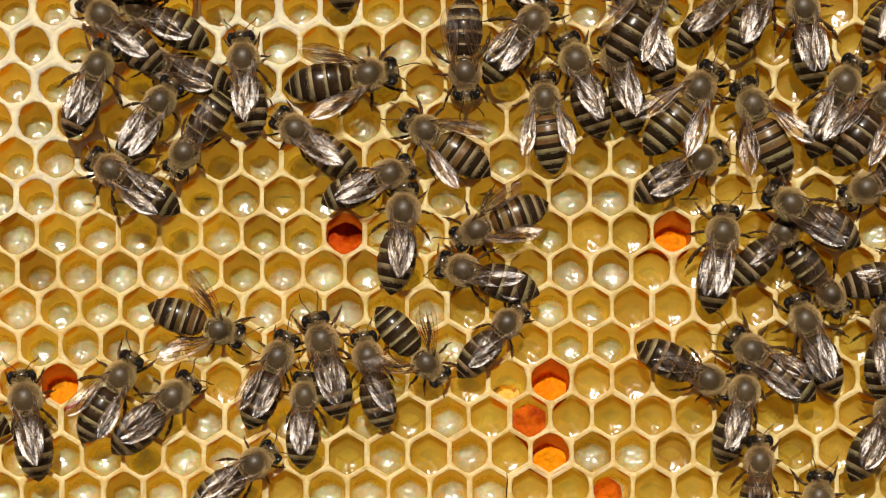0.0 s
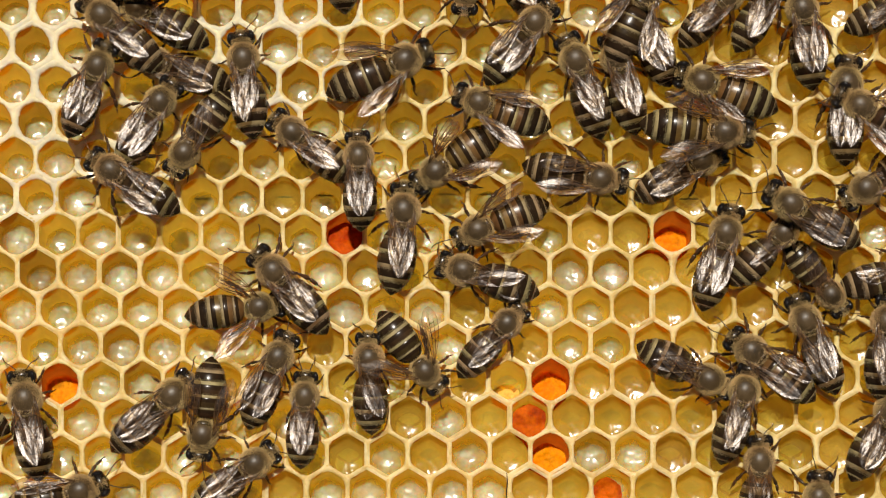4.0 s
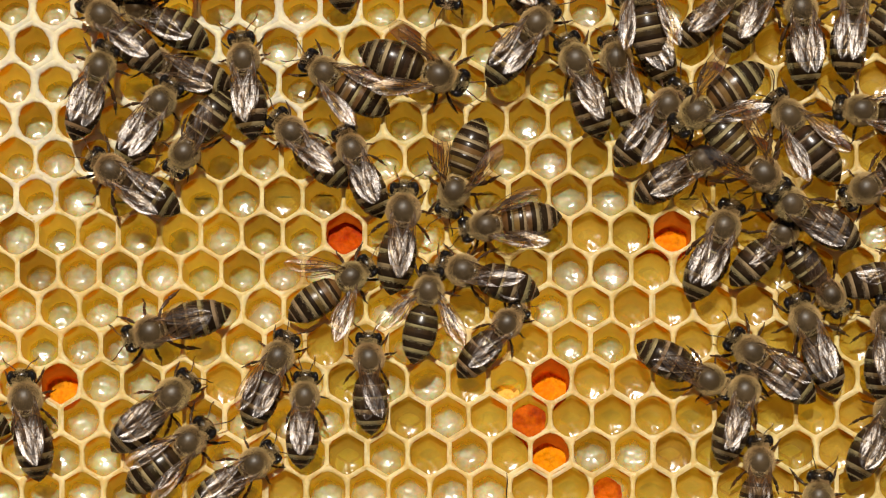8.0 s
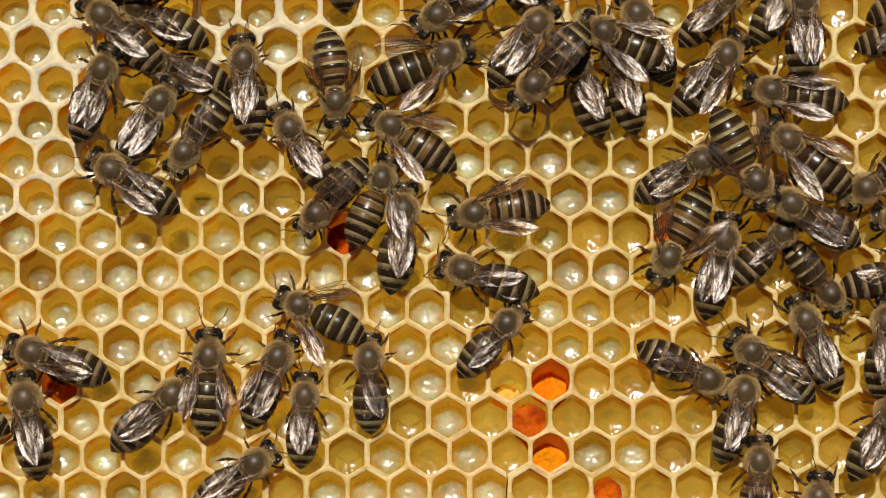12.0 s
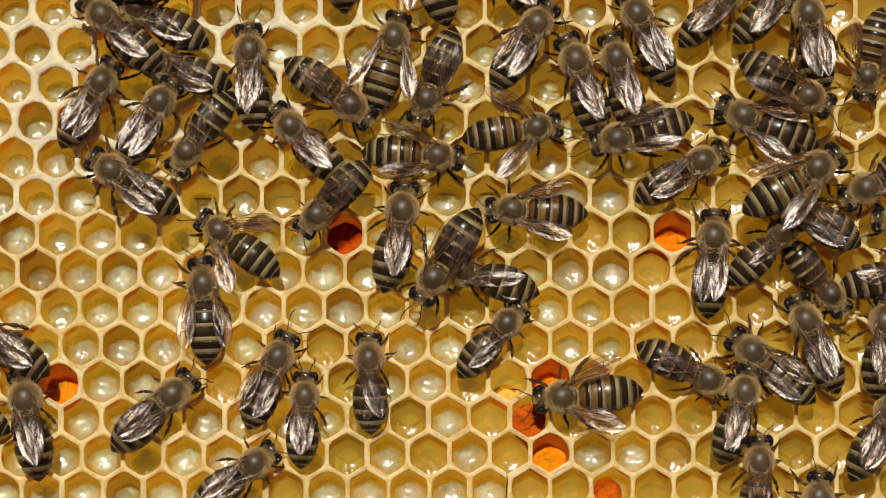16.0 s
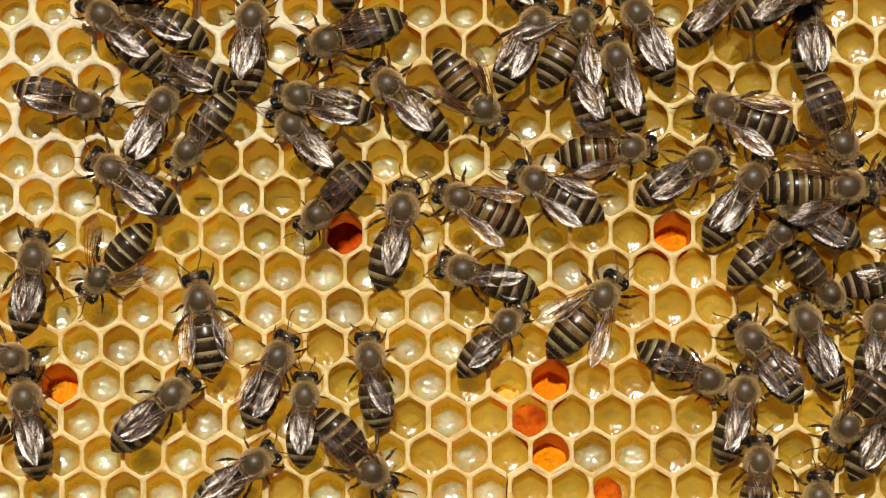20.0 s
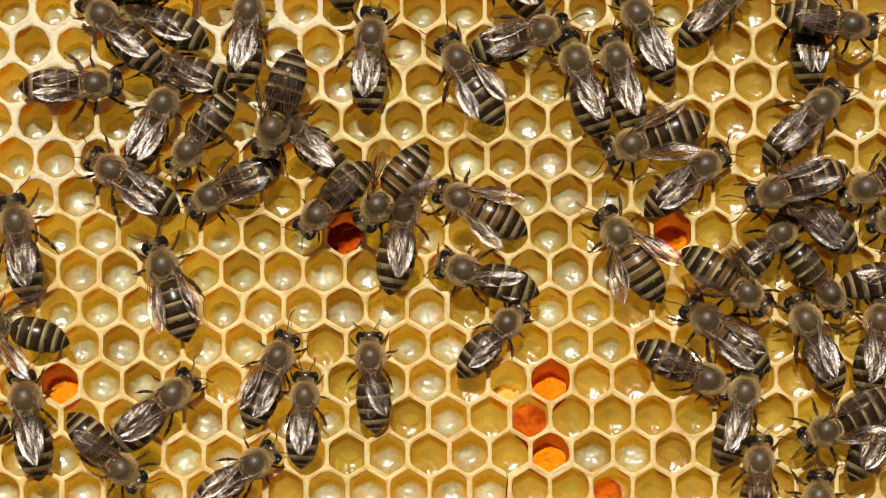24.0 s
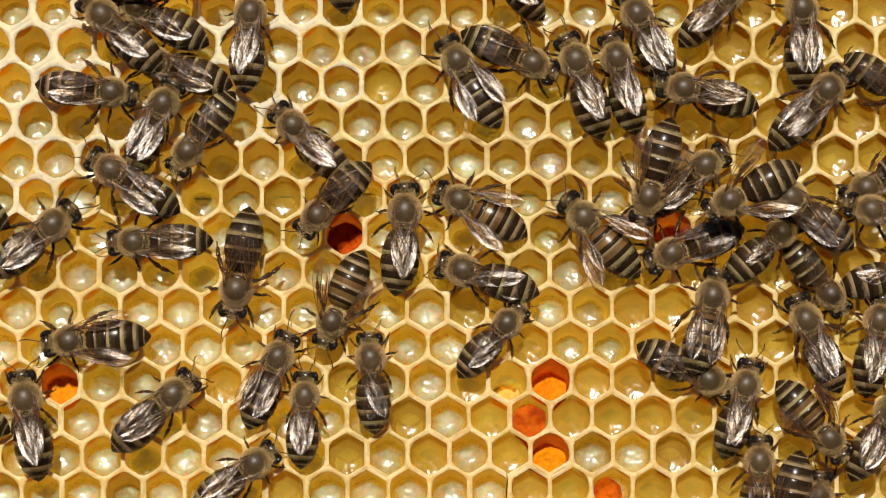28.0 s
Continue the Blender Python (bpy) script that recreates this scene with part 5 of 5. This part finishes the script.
    roam(BEES["m18"], [(0, spot(2.2, 39.9, 3.3, -171)), (1, spot(3.0, 35.6, 3.2, -164)), (2, spot(2.0, 34.0, 2.4, -174)), (3, spot(3.2, 34.7, 4.2, -189)), (3.5, spot(3.5, 36.1, 4.2, -184)), (5.5, spot(1.9, 36.6, 2.4, -193)), (7, spot(1.9, 35.8, 2.4, -193)), (8, spot(1.9, 37.3, 2.4, -193)), (9, spot(2.0, 35.2, 2.7, -193)), (10, spot(3.3, 32.7, 4.5, -194)), (11, spot(3.3, 32.2, 4.5, -232)), (12, spot(1.9, 31.3, 4.5, -239)), (12.5, spot(0.6, 31.6, 3.6, -241)), (14.5, spot(-2.2, 27.5, 2.4, -174)), (15, spot(-2.1, 24.6, 2.4, -185)), (16, spot(-1.1, 22.1, 2.4, -200)), (17, spot(-1.6, 21.8, 2.4, -228)), (18, spot(-4.7, 22.6, 2.4, -250)), (19, spot(-10.0, 19.7, 4.0, -255)), (20, spot(-15.5, 18.8, 3.8, -282)), (21, spot(-19.8, 19.0, 4.5, -255)), (21.5, spot(-20.7, 18.8, 4.5, -247)), (23.5, spot(-26.9, 11.5, 3.1, -223)), (24, spot(-27.2, 8.1, 2.4, -242)), (25, spot(-31.3, 5.2, 6.2, -234)), (26, spot(-34.8, 3.0, 6.6, -253)), (27, spot(-36.9, 0.6, 2.4, -262)), (28, spot(-36.6, 1.0, 2.4, -268))])
    roam(BEES["m19"], [(0, spot(7.6, 41.4, 5.6, -254)), (17, spot(7.7, 41.8, 2.6, -254)), (18, spot(0.4, 36.5, 4.7, -261)), (19, spot(-6.4, 29.4, 3.1, -246)), (20, spot(-11.7, 27.5, 2.6, -254)), (21, spot(-15.1, 26.9, 2.6, -250)), (21.5, spot(-16.6, 26.0, 2.6, -245)), (23.5, spot(-18.9, 21.6, 4.7, -221)), (24, spot(-20.7, 18.4, 4.7, -199)), (25, spot(-23.6, 12.1, 6.5, -178)), (26, spot(-23.9, 7.0, 2.6, -175)), (27, spot(-24.4, 3.3, 2.6, -192)), (28, spot(-25.9, -2.0, 2.6, -191))])
    roam(BEES["m20"], [(0, spot(-73.6, -11.2, 2.4, -93)), (18, spot(-73.6, -11.2, 2.4, -93)), (20, spot(-58.1, -13.4, 3.5, -101)), (21, spot(-56.0, -12.6, 2.4, -85)), (21.5, spot(-53.1, -13.5, 2.4, -103)), (22.5, spot(-48.2, -19.0, 4.5, -126)), (23.5, spot(-43.7, -26.1, 3.1, -137)), (24, spot(-43.4, -26.2, 3.4, -131)), (25, spot(-36.6, -35.7, 4.5, -144)), (26, spot(-31.3, -44.6, 4.5, -144)), (28, spot(-31.3, -44.6, 4.5, -144))])
    roam(BEES["m21"], [(0, spot(79.1, -11.5, 2.5, -242)), (17, spot(79.1, -11.5, 2.5, -242)), (18, spot(69.0, -13.7, 2.5, -218)), (19, spot(61.0, -15.8, 4.6, -229)), (20, spot(53.6, -20.3, 4.6, -221)), (21, spot(50.3, -22.0, 4.0, -239)), (21.5, spot(50.4, -22.7, 4.1, -236)), (23.5, spot(53.6, -20.0, 4.6, -253)), (24, spot(51.7, -21.9, 4.6, -246)), (25, spot(48.3, -24.9, 2.8, -224)), (26, spot(46.6, -29.0, 4.6, -208)), (27, spot(45.1, -32.0, 4.6, -199)), (28, spot(44.4, -32.8, 3.8, -197))])
    roam(BEES["m22"], [(0, spot(67.2, 6.6, 2.4, -264)), (7, spot(67.2, 6.6, 2.4, -264)), (9, spot(62.1, 2.8, 2.4, -274)), (11, spot(61.3, 3.5, 2.4, -274)), (16, spot(61.5, 3.3, 2.4, -275)), (21, spot(65.7, 2.6, 2.4, -273)), (23.5, spot(60.9, 3.3, 2.4, -275)), (25, spot(60.7, 3.0, 2.4, -273)), (26, spot(59.5, 3.3, 2.6, -275)), (27, spot(59.7, 3.0, 2.4, -270)), (28, spot(57.5, 4.1, 4.5, -286))])
    roam(BEES["m23"], [(0, spot(79.1, 21.7, 4.3, -104)), (12.5, spot(79.6, 21.9, 2.2, -104)), (14.5, spot(56.9, 21.5, 2.2, -122)), (15, spot(57.2, 18.2, 2.2, -111)), (16, spot(54.9, 24.9, 2.2, -189)), (17, spot(56.9, 24.4, 2.2, -122)), (18, spot(60.6, 19.7, 2.2, -110)), (20, spot(71.6, 16.0, 2.2, -104)), (28, spot(71.6, 16.0, 2.2, -104))])
    roam(BEES["m24"], [(0, spot(58.5, 43.2, 2.4, -267)), (23.5, spot(58.5, 43.2, 2.4, -267)), (24.5, spot(52.7, 38.9, 2.4, -254)), (25, spot(45.7, 33.8, 5.6, -276)), (26, spot(38.9, 26.8, 3.7, -230)), (27, spot(35.9, 21.6, 2.4, -249)), (28, spot(33.7, 20.0, 4.5, -279))])
    roam(BEES["m25"], [(0, spot(78.8, 21.9, 6.6, -260)), (25, spot(79.9, 22.2, 2.4, -260)), (26, spot(66.4, 17.7, 4.5, -254)), (27, spot(53.3, 13.5, 2.4, -247)), (28, spot(39.0, 7.5, 7.0, -243))])


motions()
